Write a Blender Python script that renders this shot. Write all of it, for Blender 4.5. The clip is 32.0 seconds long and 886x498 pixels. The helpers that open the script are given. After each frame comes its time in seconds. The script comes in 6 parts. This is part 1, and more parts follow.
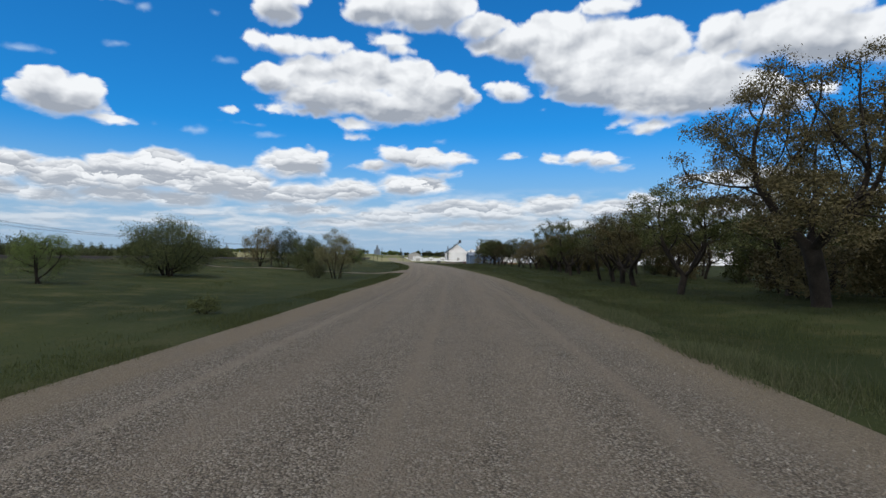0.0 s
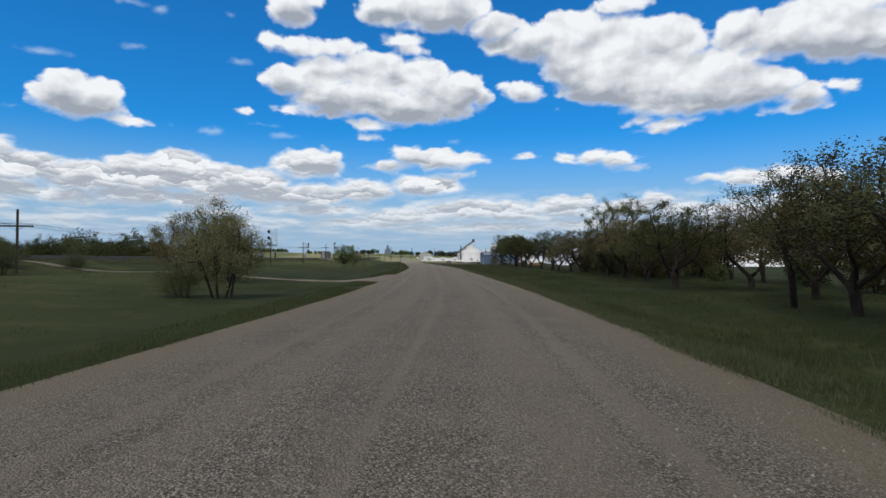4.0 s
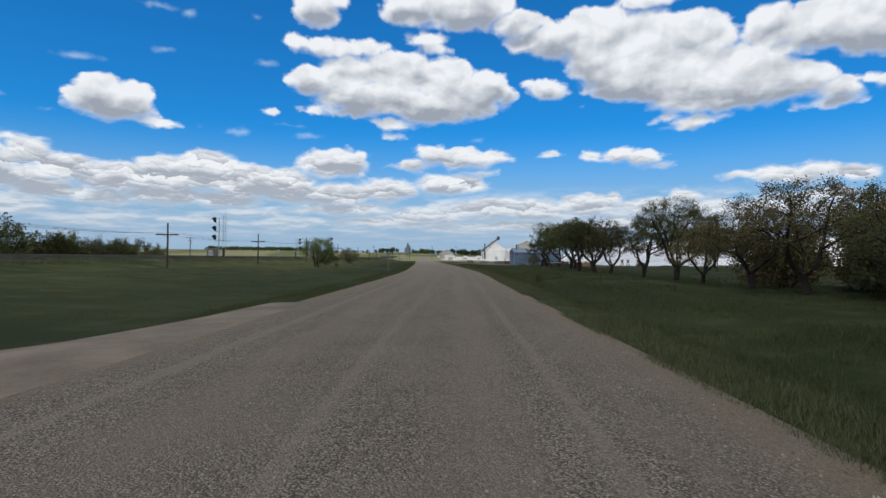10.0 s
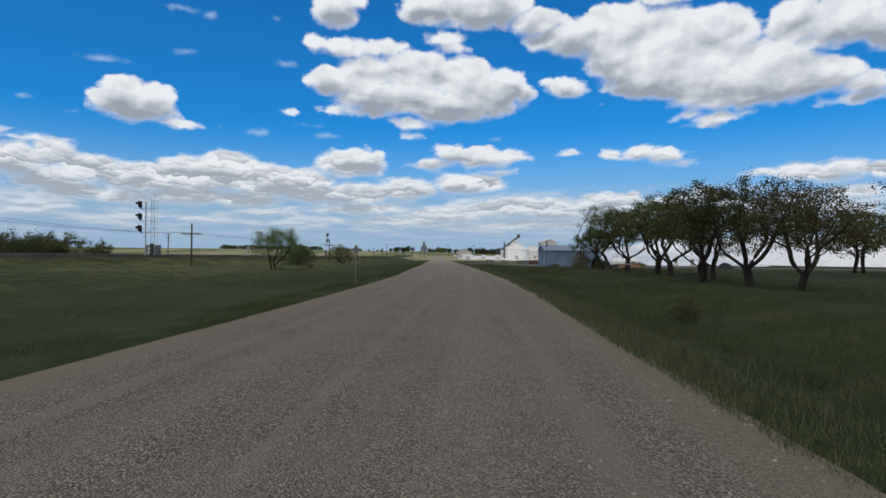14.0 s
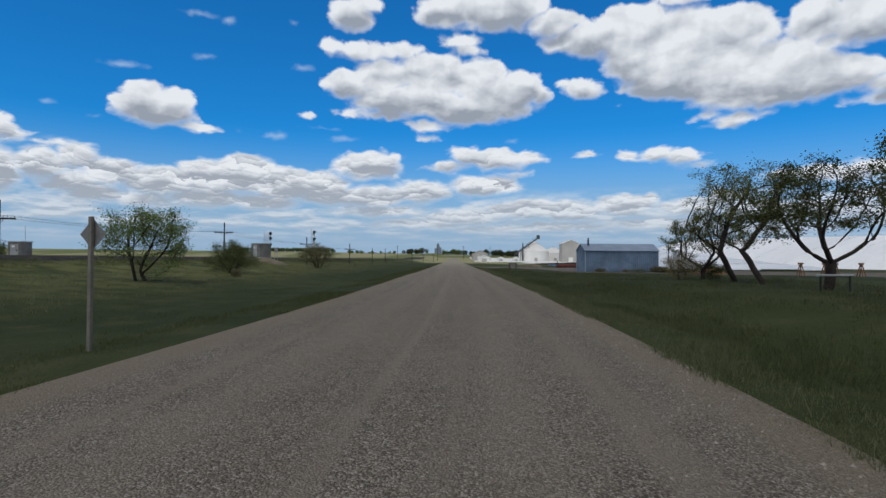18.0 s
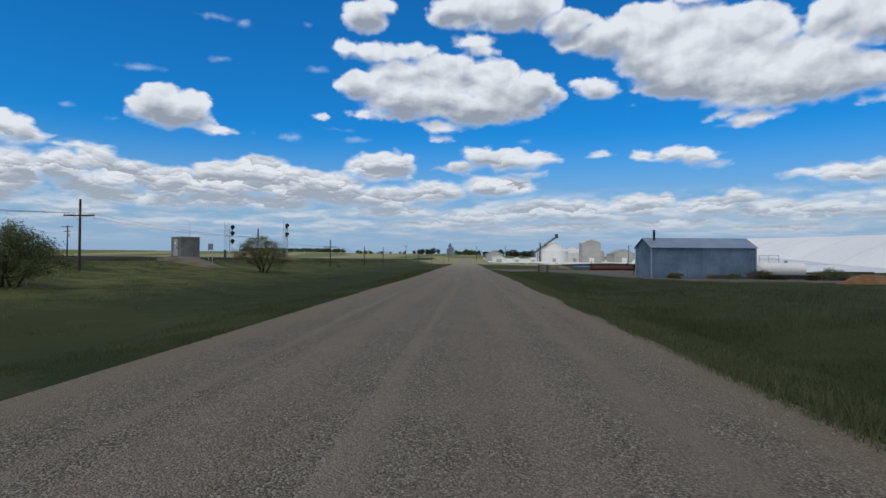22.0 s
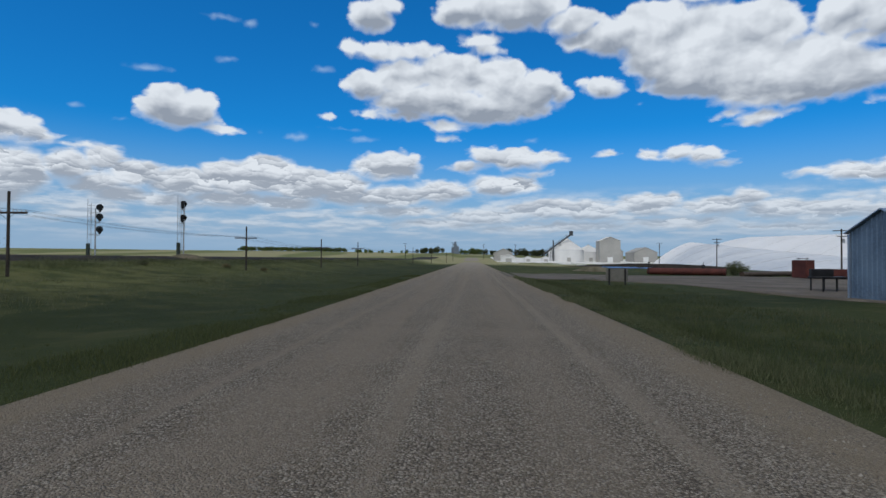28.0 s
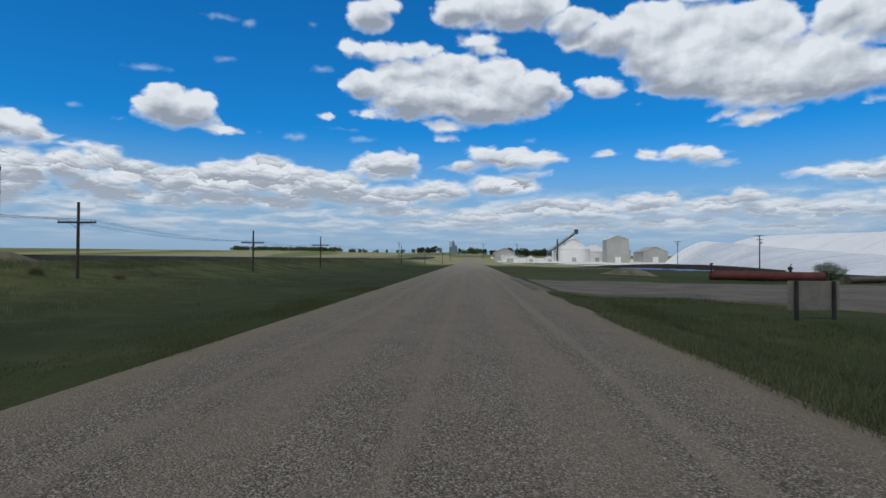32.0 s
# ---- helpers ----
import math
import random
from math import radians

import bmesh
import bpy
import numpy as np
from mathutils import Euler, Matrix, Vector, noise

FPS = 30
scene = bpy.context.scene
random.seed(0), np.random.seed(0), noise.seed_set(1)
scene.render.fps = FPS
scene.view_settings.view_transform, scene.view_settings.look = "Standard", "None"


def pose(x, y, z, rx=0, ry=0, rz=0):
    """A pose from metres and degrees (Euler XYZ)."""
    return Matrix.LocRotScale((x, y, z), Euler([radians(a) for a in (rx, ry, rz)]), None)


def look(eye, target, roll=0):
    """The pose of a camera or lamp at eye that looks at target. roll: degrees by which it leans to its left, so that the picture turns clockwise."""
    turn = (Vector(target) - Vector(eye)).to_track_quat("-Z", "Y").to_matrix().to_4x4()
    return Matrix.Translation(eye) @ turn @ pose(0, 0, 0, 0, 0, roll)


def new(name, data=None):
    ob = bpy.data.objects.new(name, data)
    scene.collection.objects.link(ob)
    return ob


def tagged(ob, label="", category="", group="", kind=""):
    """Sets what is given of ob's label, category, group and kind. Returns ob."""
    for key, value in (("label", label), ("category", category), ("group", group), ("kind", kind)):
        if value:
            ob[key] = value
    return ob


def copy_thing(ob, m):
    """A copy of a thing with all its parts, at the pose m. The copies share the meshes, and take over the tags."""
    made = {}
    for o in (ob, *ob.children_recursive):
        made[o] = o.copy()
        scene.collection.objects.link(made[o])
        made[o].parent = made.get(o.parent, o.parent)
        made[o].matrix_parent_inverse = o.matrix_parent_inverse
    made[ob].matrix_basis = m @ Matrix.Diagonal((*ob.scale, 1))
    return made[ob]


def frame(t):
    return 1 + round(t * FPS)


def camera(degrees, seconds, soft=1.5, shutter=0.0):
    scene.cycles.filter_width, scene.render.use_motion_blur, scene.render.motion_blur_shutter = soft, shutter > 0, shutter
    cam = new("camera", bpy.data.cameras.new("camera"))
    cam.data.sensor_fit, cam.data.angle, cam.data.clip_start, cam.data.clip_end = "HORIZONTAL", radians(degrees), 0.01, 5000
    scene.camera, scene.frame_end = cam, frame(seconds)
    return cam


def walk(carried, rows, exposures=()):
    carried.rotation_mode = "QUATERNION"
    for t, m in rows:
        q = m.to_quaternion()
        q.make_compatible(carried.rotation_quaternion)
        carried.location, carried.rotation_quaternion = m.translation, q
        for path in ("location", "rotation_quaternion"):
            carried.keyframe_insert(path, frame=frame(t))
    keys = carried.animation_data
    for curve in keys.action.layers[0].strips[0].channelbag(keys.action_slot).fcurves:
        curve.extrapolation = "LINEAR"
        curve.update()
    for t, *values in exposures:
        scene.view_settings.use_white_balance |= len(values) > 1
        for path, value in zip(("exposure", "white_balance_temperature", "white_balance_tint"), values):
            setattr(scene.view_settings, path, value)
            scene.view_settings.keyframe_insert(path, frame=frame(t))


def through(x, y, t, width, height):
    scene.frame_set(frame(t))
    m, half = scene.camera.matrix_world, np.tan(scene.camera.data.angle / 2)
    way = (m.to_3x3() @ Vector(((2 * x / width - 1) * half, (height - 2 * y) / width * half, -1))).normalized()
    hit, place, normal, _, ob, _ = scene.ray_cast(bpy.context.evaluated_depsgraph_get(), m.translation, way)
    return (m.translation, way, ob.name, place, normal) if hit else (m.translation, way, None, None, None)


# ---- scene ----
cam = camera(75.28, 32.0)
PATH = [
    (0.0, pose(-11.571, 0.000, 1.6, 91.02, -0.35, -6.13)),
    (1.0, pose(-10.585, 6.413, 1.6, 91.02, -0.35, -5.75)),
    (2.0, pose(-9.639, 12.801, 1.6, 91.00, -0.35, -5.45)),
    (3.0, pose(-8.731, 19.164, 1.6, 91.04, -0.35, -5.15)),
    (4.0, pose(-7.904, 25.463, 1.6, 91.01, -0.35, -4.78)),
    (5.0, pose(-7.082, 31.757, 1.6, 90.99, -0.35, -4.42)),
    (6.0, pose(-6.264, 38.049, 1.6, 90.97, -0.35, -4.06)),
    (7.0, pose(-5.538, 44.254, 1.6, 90.96, -0.35, -3.64)),
    (8.0, pose(-4.862, 50.413, 1.6, 90.93, -0.35, -3.23)),
    (9.0, pose(-4.231, 56.563, 1.6, 90.90, -0.35, -2.82)),
    (10.0, pose(-3.645, 62.739, 1.6, 90.89, -0.35, -2.39)),
    (11.0, pose(-3.102, 68.942, 1.6, 90.88, -0.35, -1.98)),
    (12.0, pose(-2.603, 75.176, 1.6, 90.87, -0.35, -1.49)),
    (13.0, pose(-2.152, 81.477, 1.6, 90.83, -0.35, -1.06)),
    (14.0, pose(-1.744, 87.882, 1.6, 90.79, -0.35, -0.58)),
    (15.0, pose(-1.428, 94.475, 1.6, 90.81, -0.35, -0.17)),
    (16.0, pose(-1.107, 101.053, 1.6, 90.84, -0.35, 0.24)),
    (17.0, pose(-0.788, 107.645, 1.6, 90.86, -0.35, 0.64)),
    (18.0, pose(-0.556, 114.247, 1.6, 91.01, -0.35, 1.00)),
    (19.0, pose(-0.370, 120.802, 1.6, 91.08, -0.35, 1.40)),
    (20.0, pose(-0.231, 127.310, 1.6, 91.13, -0.35, 1.80)),
    (21.0, pose(-0.135, 133.731, 1.6, 91.11, -0.35, 2.12)),
    (22.0, pose(-0.068, 140.029, 1.6, 91.06, -0.35, 2.32)),
    (23.0, pose(-0.024, 146.200, 1.6, 91.01, -0.35, 2.51)),
    (24.0, pose(0.002, 152.247, 1.6, 91.01, -0.35, 2.65)),
    (25.0, pose(0.015, 158.199, 1.6, 91.00, -0.35, 2.73)),
    (26.0, pose(0.016, 164.025, 1.6, 90.98, -0.35, 2.80)),
    (27.0, pose(0.016, 169.856, 1.6, 90.98, -0.35, 2.86)),
    (28.0, pose(0.016, 175.675, 1.6, 91.00, -0.35, 2.93)),
    (29.0, pose(0.002, 181.409, 1.6, 90.96, -0.35, 2.99)),
    (30.0, pose(-0.012, 187.146, 1.6, 90.97, -0.35, 2.92)),
    (31.0, pose(-0.017, 192.885, 1.6, 90.99, -0.35, 2.85)),
    (32.0, pose(-0.017, 198.628, 1.6, 91.00, -0.35, 2.80)),
]
walk(cam, PATH, ((0.0, 0.27, 6480, 10), (6.0, 0.23, 6450, 10), (12.0, 0.18, 6380, 10), (15.0, 0.11, 6350, 10), (19.0, 0.08, 6280, 10), (25.0, 0.02, 6120, 9), (32.0, 0.02, 6150, 9)))

# ---- world: blue sky with fair-weather cumulus ----
SUN_EL, SUN_AZ = 56.0, 208.0  # high, behind and a little to the left of the drive

world = bpy.data.worlds.new("sky")
scene.world = world
world.use_nodes = True
wt = world.node_tree
wt.nodes.clear()


def link(tree, a, b):
    tree.links.new(a, b)


def math_node(tree, op, a, b=None, c=None, clamp=False):
    n = tree.nodes.new("ShaderNodeMath")
    n.operation = op
    n.use_clamp = clamp
    for i, v in enumerate((a, b, c)):
        if v is None:
            continue
        if isinstance(v, (int, float)):
            n.inputs[i].default_value = v
        else:
            tree.links.new(v, n.inputs[i])
    return n.outputs[0]


def vec_node(tree, op, a, b=None, c=None, scale=None):
    n = tree.nodes.new("ShaderNodeVectorMath")
    n.operation = op
    for i, v in enumerate((a, b, c)):
        if v is None:
            continue
        if isinstance(v, tuple):
            n.inputs[i].default_value = v
        else:
            tree.links.new(v, n.inputs[i])
    if scale is not None:
        n.inputs["Scale"].default_value = scale
    return n.outputs["Value"] if op in ("LENGTH", "DOT_PRODUCT", "DISTANCE") else n.outputs[0]


def noise_node(tree, vec, scale, detail=4.0, rough=0.5, lac=2.0):
    n = tree.nodes.new("ShaderNodeTexNoise")
    n.inputs["Scale"].default_value = scale
    n.inputs["Detail"].default_value = detail
    n.inputs["Roughness"].default_value = rough
    n.inputs["Lacunarity"].default_value = lac
    if vec is not None:
        tree.links.new(vec, n.inputs["Vector"])
    return n


def step_node(tree, v, lo, hi, a=0.0, b=1.0):
    n = tree.nodes.new("ShaderNodeMapRange")
    n.interpolation_type = "SMOOTHSTEP"
    tree.links.new(v, n.inputs[0])
    for i, q in enumerate((lo, hi, a, b)):
        n.inputs[i + 1].default_value = q
    return n.outputs[0]


def mix_node(tree, fac, a, b, mode="MIX"):
    n = tree.nodes.new("ShaderNodeMix")
    n.data_type = "RGBA"
    n.blend_type = mode
    for sock, v in ((n.inputs[0], fac), (n.inputs[6], a), (n.inputs[7], b)):
        if isinstance(v, (int, float)):
            sock.default_value = v
        elif isinstance(v, tuple):
            sock.default_value = (*v, 1.0) if len(v) == 3 else v
        else:
            tree.links.new(v, sock)
    return n.outputs[2]


# each puff: azimuth, elevation, half width, half height, in degrees
HERO = [(-28.8, 14.1, 1.9, 1.39), (-26.4, 13.5, 2.1, 1.53), (-30.1, 13.0, 1.6, 1.16), (-27.9, 12.9, 3.3, 1.28),
    (-25.1, 12.0, 1.4, 0.44), (-23.9, 11.8, 1.3, 0.40)]
WEST = [(-40.9, 10.5, 2.5, 1.30), (-39.1, 10.3, 1.8, 1.11), (-38.0, 9.8, 1.4, 0.54), (-35.4, 9.3, 1.9, 0.23),
    (-39.9, 6.9, 2.7, 2.14), (-41.3, 5.4, 2.8, 1.75), (-36.1, 7.6, 2.2, 1.43), (-33.7, 8.2, 1.9, 1.19),
    (-31.1, 7.4, 2.9, 1.33), (-33.8, 6.4, 2.7, 1.20)]
BANK = [(-27.2, 6.8, 3.5, 1.48), (-22.9, 7.4, 3.6, 1.84), (-19.9, 7.8, 3.7, 1.97), (-16.7, 7.1, 3.6, 1.81),
    (-32.2, 5.5, 2.8, 1.03), (-28.7, 5.2, 3.2, 0.83), (-23.5, 5.5, 4.7, 1.02), (-18.2, 5.4, 3.5, 0.95),
    (-13.0, 7.0, 3.2, 1.62)]
MIDDLE = [(-8.4, 9.1, 3.4, 1.47), (-10.2, 9.2, 2.0, 1.19), (-7.3, 9.7, 2.3, 1.04), (-13.0, 6.1, 3.2, 0.98),
    (-8.6, 6.1, 4.4, 1.21), (-3.4, 6.7, 3.4, 1.22), (-7.5, 4.8, 5.5, 0.78), (1.5, 4.2, 4.8, 0.84), (-3.0, 3.5, 6.2, 0.62),
    (7.1, 4.9, 4.7, 1.11), (12.0, 4.6, 3.8, 0.88), (4.3, 3.0, 6.7, 0.51), (1.4, 10.2, 2.0, 1.10), (4.2, 9.9, 3.5, 1.10),
    (7.2, 10.0, 2.0, 0.71), (-0.4, 9.2, 2.1, 0.61), (5.9, 8.5, 1.5, 0.33), (2.8, 7.3, 3.4, 1.11), (5.1, 7.2, 2.0, 0.78)]
GREAT = [(-12.0, 20.0, 1.5, 0.83), (-8.8, 19.8, 3.7, 0.89), (-4.9, 19.9, 2.0, 0.80), (-10.4, 16.7, 2.8, 1.43),
    (-7.1, 17.5, 3.1, 1.95), (-2.0, 17.8, 4.3, 2.06), (2.5, 17.2, 3.5, 2.28), (6.3, 16.6, 2.6, 1.76),
    (8.4, 15.9, 1.1, 1.35), (-4.3, 15.5, 6.4, 1.68), (1.4, 14.6, 4.8, 1.70), (4.2, 15.3, 4.2, 1.69),
    (-7.0, 14.1, 4.4, 0.48), (-2.7, 13.1, 2.3, 0.64), (-2.9, 11.9, 1.4, 0.38)]
ROOF = [(-0.9, 23.5, 3.1, 1.44), (-2.6, 22.9, 1.5, 0.87), (4.7, 23.6, 4.8, 1.81), (4.2, 22.2, 3.2, 0.78),
    (9.8, 22.1, 2.8, 1.35), (10.6, 20.5, 2.5, 0.89), (13.3, 20.5, 3.2, 1.66), (17.0, 20.9, 4.2, 2.39),
    (19.3, 19.0, 5.3, 2.51), (21.8, 20.1, 3.9, 2.57), (25.7, 19.5, 3.9, 2.75), (22.8, 16.6, 7.0, 2.22),
    (27.5, 16.0, 5.6, 2.62), (17.6, 17.8, 3.2, 1.48), (30.8, 15.1, 4.4, 2.10), (29.7, 16.6, 4.5, 2.28),
    (27.5, 14.0, 5.2, 0.95), (24.5, 15.0, 2.8, 1.65)]
EAST = [(34.5, 14.9, 2.6, 1.49), (36.8, 14.0, 2.3, 0.92), (36.4, 13.0, 2.4, 0.51), (39.6, 14.2, 1.5, 0.49),
    (32.3, 19.5, 2.6, 1.91), (36.2, 19.1, 3.6, 2.29), (39.8, 18.2, 4.3, 2.22), (43.4, 17.5, 3.6, 2.05),
    (39.1, 20.2, 4.4, 1.52), (46.6, 16.9, 3.9, 1.97), (33.6, 17.7, 3.1, 0.82)]
SMALL = [(-10.4, 22.9, 2.3, 1.42), (-8.8, 23.8, 2.0, 0.75), (0.5, 20.8, 2.4, 0.70), (1.4, 20.1, 1.7, 0.50),
    (12.5, 16.2, 2.1, 1.02), (10.6, 16.7, 1.0, 0.46), (24.0, 12.9, 1.7, 0.44), (25.8, 12.5, 2.1, 0.64),
    (25.1, 12.0, 1.4, 0.35), (28.3, 12.7, 0.6, 0.19), (19.4, 9.9, 1.7, 0.83), (21.8, 9.5, 1.9, 0.82),
    (22.9, 8.8, 1.1, 0.36), (16.8, 9.9, 1.1, 0.58), (13.4, 10.1, 1.1, 0.32), (22.0, 23.3, 2.9, 0.83),
    (-14.7, 13.6, 0.9, 0.36)]
LOW = [(29.9, 7.5, 1.8, 0.39), (33.0, 7.3, 2.7, 0.75), (35.8, 7.5, 2.1, 0.73), (35.0, 6.9, 3.3, 0.46),
    (38.1, 7.1, 1.8, 0.79), (36.3, 5.5, 2.1, 0.59), (33.8, 5.1, 2.0, 0.33), (10.5, 4.9, 3.5, 1.10), (16.5, 5.2, 3.2, 1.22),
    (18.7, 5.9, 0.9, 0.58), (22.6, 4.9, 3.1, 1.02), (25.1, 5.7, 1.6, 1.00), (27.3, 4.6, 3.2, 1.03), (31.4, 4.4, 3.4, 0.89),
    (35.2, 4.1, 2.9, 0.81), (19.5, 3.5, 7.3, 0.68), (29.0, 3.0, 6.2, 0.58), (10.2, 3.3, 6.5, 0.66)]
WISPS = [(-30.3, 16.5, 1.7, 0.31), (-24.2, 21.4, 1.6, 0.31), (-21.7, 21.2, 0.7, 0.37), (-23.7, 18.0, 1.3, 0.28),
    (-32.3, 11.8, 0.5, 0.18), (-17.2, 11.6, 1.3, 0.36), (-20.5, 11.9, 0.6, 0.20), (-10.6, 11.6, 1.8, 0.32),
    (-14.9, 18.0, 1.1, 0.40), (-15.8, 21.7, 0.6, 0.28), (-35.9, 12.6, 0.4, 0.17), (16.0, 14.5, 0.5, 0.26),
    (-12.8, 12.5, 1.6, 0.21), (5.9, 11.6, 0.7, 0.27), (-35.7, 9.6, 2.2, 0.22)]


def field_group(name, puffs, soft):
    """A node group: place in the sky (azimuth, elevation) to how deep it lies in the cloud, in degrees."""
    g = bpy.data.node_groups.new(name, "ShaderNodeTree")
    g.interface.new_socket("Place", in_out="INPUT", socket_type="NodeSocketVector")
    g.interface.new_socket("Depth", in_out="OUTPUT", socket_type="NodeSocketFloat")
    gi, go = g.nodes.new("NodeGroupInput"), g.nodes.new("NodeGroupOutput")
    best = None
    for az, el, w, h in puffs:
        v = vec_node(g, "MULTIPLY_ADD", gi.outputs[0], (1 / w, 1 / h, 0), (-az / w, -el / h, 0))
        size = 0.7 * h + 0.3 * min(w, 2.2 * h)
        d = math_node(g, "MULTIPLY_ADD", vec_node(g, "LENGTH", v), -size, size)
        best = d if best is None else math_node(g, "SMOOTH_MAX", best, d, soft)
    link(g, best, go.inputs[0])
    return g


cloud_field = field_group("cumulus_field", HERO + WEST + BANK + MIDDLE + GREAT + ROOF + EAST + SMALL + LOW, 0.32)
wisp_field = field_group("wisp_field", WISPS, 0.1)

tc = wt.nodes.new("ShaderNodeTexCoord")
ray_dir = tc.outputs["Generated"]
sep = wt.nodes.new("ShaderNodeSeparateXYZ")
link(wt, ray_dir, sep.inputs[0])
az = math_node(wt, "MULTIPLY", math_node(wt, "ARCTAN2", sep.outputs[0], sep.outputs[1]), 57.29578)
el = math_node(wt, "MULTIPLY", math_node(wt, "ARCSINE", sep.outputs[2]), 57.29578)
comb = wt.nodes.new("ShaderNodeCombineXYZ")
link(wt, az, comb.inputs[0])
link(wt, el, comb.inputs[1])
place = comb.outputs[0]


def use_group(g, vec):
    n = wt.nodes.new("ShaderNodeGroup")
    n.node_tree = g
    link(wt, vec, n.inputs[0])
    return n.outputs[0]


# a slow drift breaks up the round puffs, the same for the light as for the outline
drift = noise_node(wt, place, 0.42, 2.0, 0.5)
push = vec_node(wt, "MULTIPLY", vec_node(wt, "SUBTRACT", drift.outputs["Color"], (0.5, 0.5, 0.5)), (1.3, 0.8, 0.0))
warped = vec_node(wt, "ADD", place, push)
# flatter, smaller billows lower down, where the clouds are farther off
sep_w = wt.nodes.new("ShaderNodeSeparateXYZ")
link(wt, warped, sep_w.inputs[0])
flat_c = wt.nodes.new("ShaderNodeCombineXYZ")
link(wt, math_node(wt, "MULTIPLY", sep_w.outputs[0], 0.8), flat_c.inputs[0])
link(wt, math_node(wt, "MULTIPLY", math_node(wt, "LOGARITHM", math_node(wt, "MAXIMUM", math_node(wt, "ADD", sep_w.outputs[1], 4.0), 0.5), 2.71828), 23.0), flat_c.inputs[1])


def billows(shift):
    """Lumps of several sizes, about zero, at a place shifted a little."""
    at = vec_node(wt, "ADD", flat_c.outputs[0], shift)
    soft_n = noise_node(wt, at, 0.46, 5.5, 0.58)
    round_n = wt.nodes.new("ShaderNodeTexVoronoi")
    round_n.feature = "SMOOTH_F1"
    round_n.inputs["Scale"].default_value = 0.95
    round_n.inputs["Detail"].default_value = 1.6
    round_n.inputs["Roughness"].default_value = 0.5
    round_n.inputs["Smoothness"].default_value = 0.55
    link(wt, at, round_n.inputs["Vector"])
    return math_node(wt, "ADD", math_node(wt, "MULTIPLY", math_node(wt, "SUBTRACT", soft_n.outputs[0], 0.5), 2.3),
                     math_node(wt, "MULTIPLY", math_node(wt, "SUBTRACT", 0.42, round_n.outputs["Distance"]), 0.75))


lumps = billows((0.0, 0.0, 0.0))
bank = step_node(wt, el, 8.0, 11.5, 1.0, 0.0)
swell = noise_node(wt, flat_c.outputs[0], 0.36, 3.0, 0.5)
swell_sunward = noise_node(wt, vec_node(wt, "ADD", flat_c.outputs[0], (-0.25, 0.75, 0.0)), 0.36, 3.0, 0.5)
thick = use_group(cloud_field, warped)
thick_above = use_group(cloud_field, vec_node(wt, "ADD", warped, (-0.15, 0.9, 0.0)))
thick_below = use_group(cloud_field, vec_node(wt, "ADD", warped, (0.0, -1.25, 0.0)))
ragged = step_node(wt, el, 5.0, 11.0, 0.40, 0.60)
depth = math_node(wt, "ADD", math_node(wt, "MULTIPLY_ADD", lumps, ragged, 0.20), thick)
# crisp crowns, frayed bellies
fray = math_node(wt, "MULTIPLY_ADD", bank, 0.18, step_node(wt, thick_above, -0.3, 1.0, 0.34, 0.80))
soft_edge = step_node(wt, math_node(wt, "DIVIDE", depth, fray), -0.35, 1.0)

# faint rows of cloud towards the horizon, and the rest of the sky out of view
squeeze = math_node(wt, "MULTIPLY", math_node(wt, "LOGARITHM", math_node(wt, "ADD", math_node(wt, "MAXIMUM", el, 0.0), 1.0), 2.71828), 5.2)
rows_c = wt.nodes.new("ShaderNodeCombineXYZ")
link(wt, math_node(wt, "MULTIPLY", az, 0.22), rows_c.inputs[0])
link(wt, squeeze, rows_c.inputs[1])
row_n = noise_node(wt, rows_c.outputs[0], 0.85, 6.0, 0.55)
row_up = noise_node(wt, vec_node(wt, "ADD", rows_c.outputs[0], (0.0, 0.35, 0.0)), 0.85, 6.0, 0.55)
rows_gate = math_node(wt, "MULTIPLY", step_node(wt, el, 0.6, 3.6), step_node(wt, el, 5.0, 7.2, 1.0, 0.0))
rows_d = math_node(wt, "MULTIPLY", step_node(wt, row_n.outputs[0], 0.40, 0.64), math_node(wt, "MULTIPLY", rows_gate, 0.85))
over_n = noise_node(wt, ray_dir, 2.6, 5.0, 0.55)
side = math_node(wt, "MAXIMUM", step_node(wt, el, 26.0, 33.0), math_node(wt, "MULTIPLY", step_node(wt, math_node(wt, "ABSOLUTE", az), 45.0, 54.0), step_node(wt, el, 4.0, 9.0)))
over_d = math_node(wt, "MULTIPLY", step_node(wt, over_n.outputs[0], 0.34, 0.46), side)
cover = math_node(wt, "MAXIMUM", math_node(wt, "MAXIMUM", soft_edge, rows_d), over_d, clamp=True)
wisp = math_node(wt, "MULTIPLY", step_node(wt, math_node(wt, "MULTIPLY_ADD", lumps, 0.45, use_group(wisp_field, warped)), -0.25, 0.55), 0.62)

# lit crowns, grey bellies, and lumps that shade one another
relief = math_node(wt, "MULTIPLY", math_node(wt, "SUBTRACT", swell.outputs[0], swell_sunward.outputs[0]), 1.9)
ruffle = noise_node(wt, flat_c.outputs[0], 0.9, 5.0, 0.58)


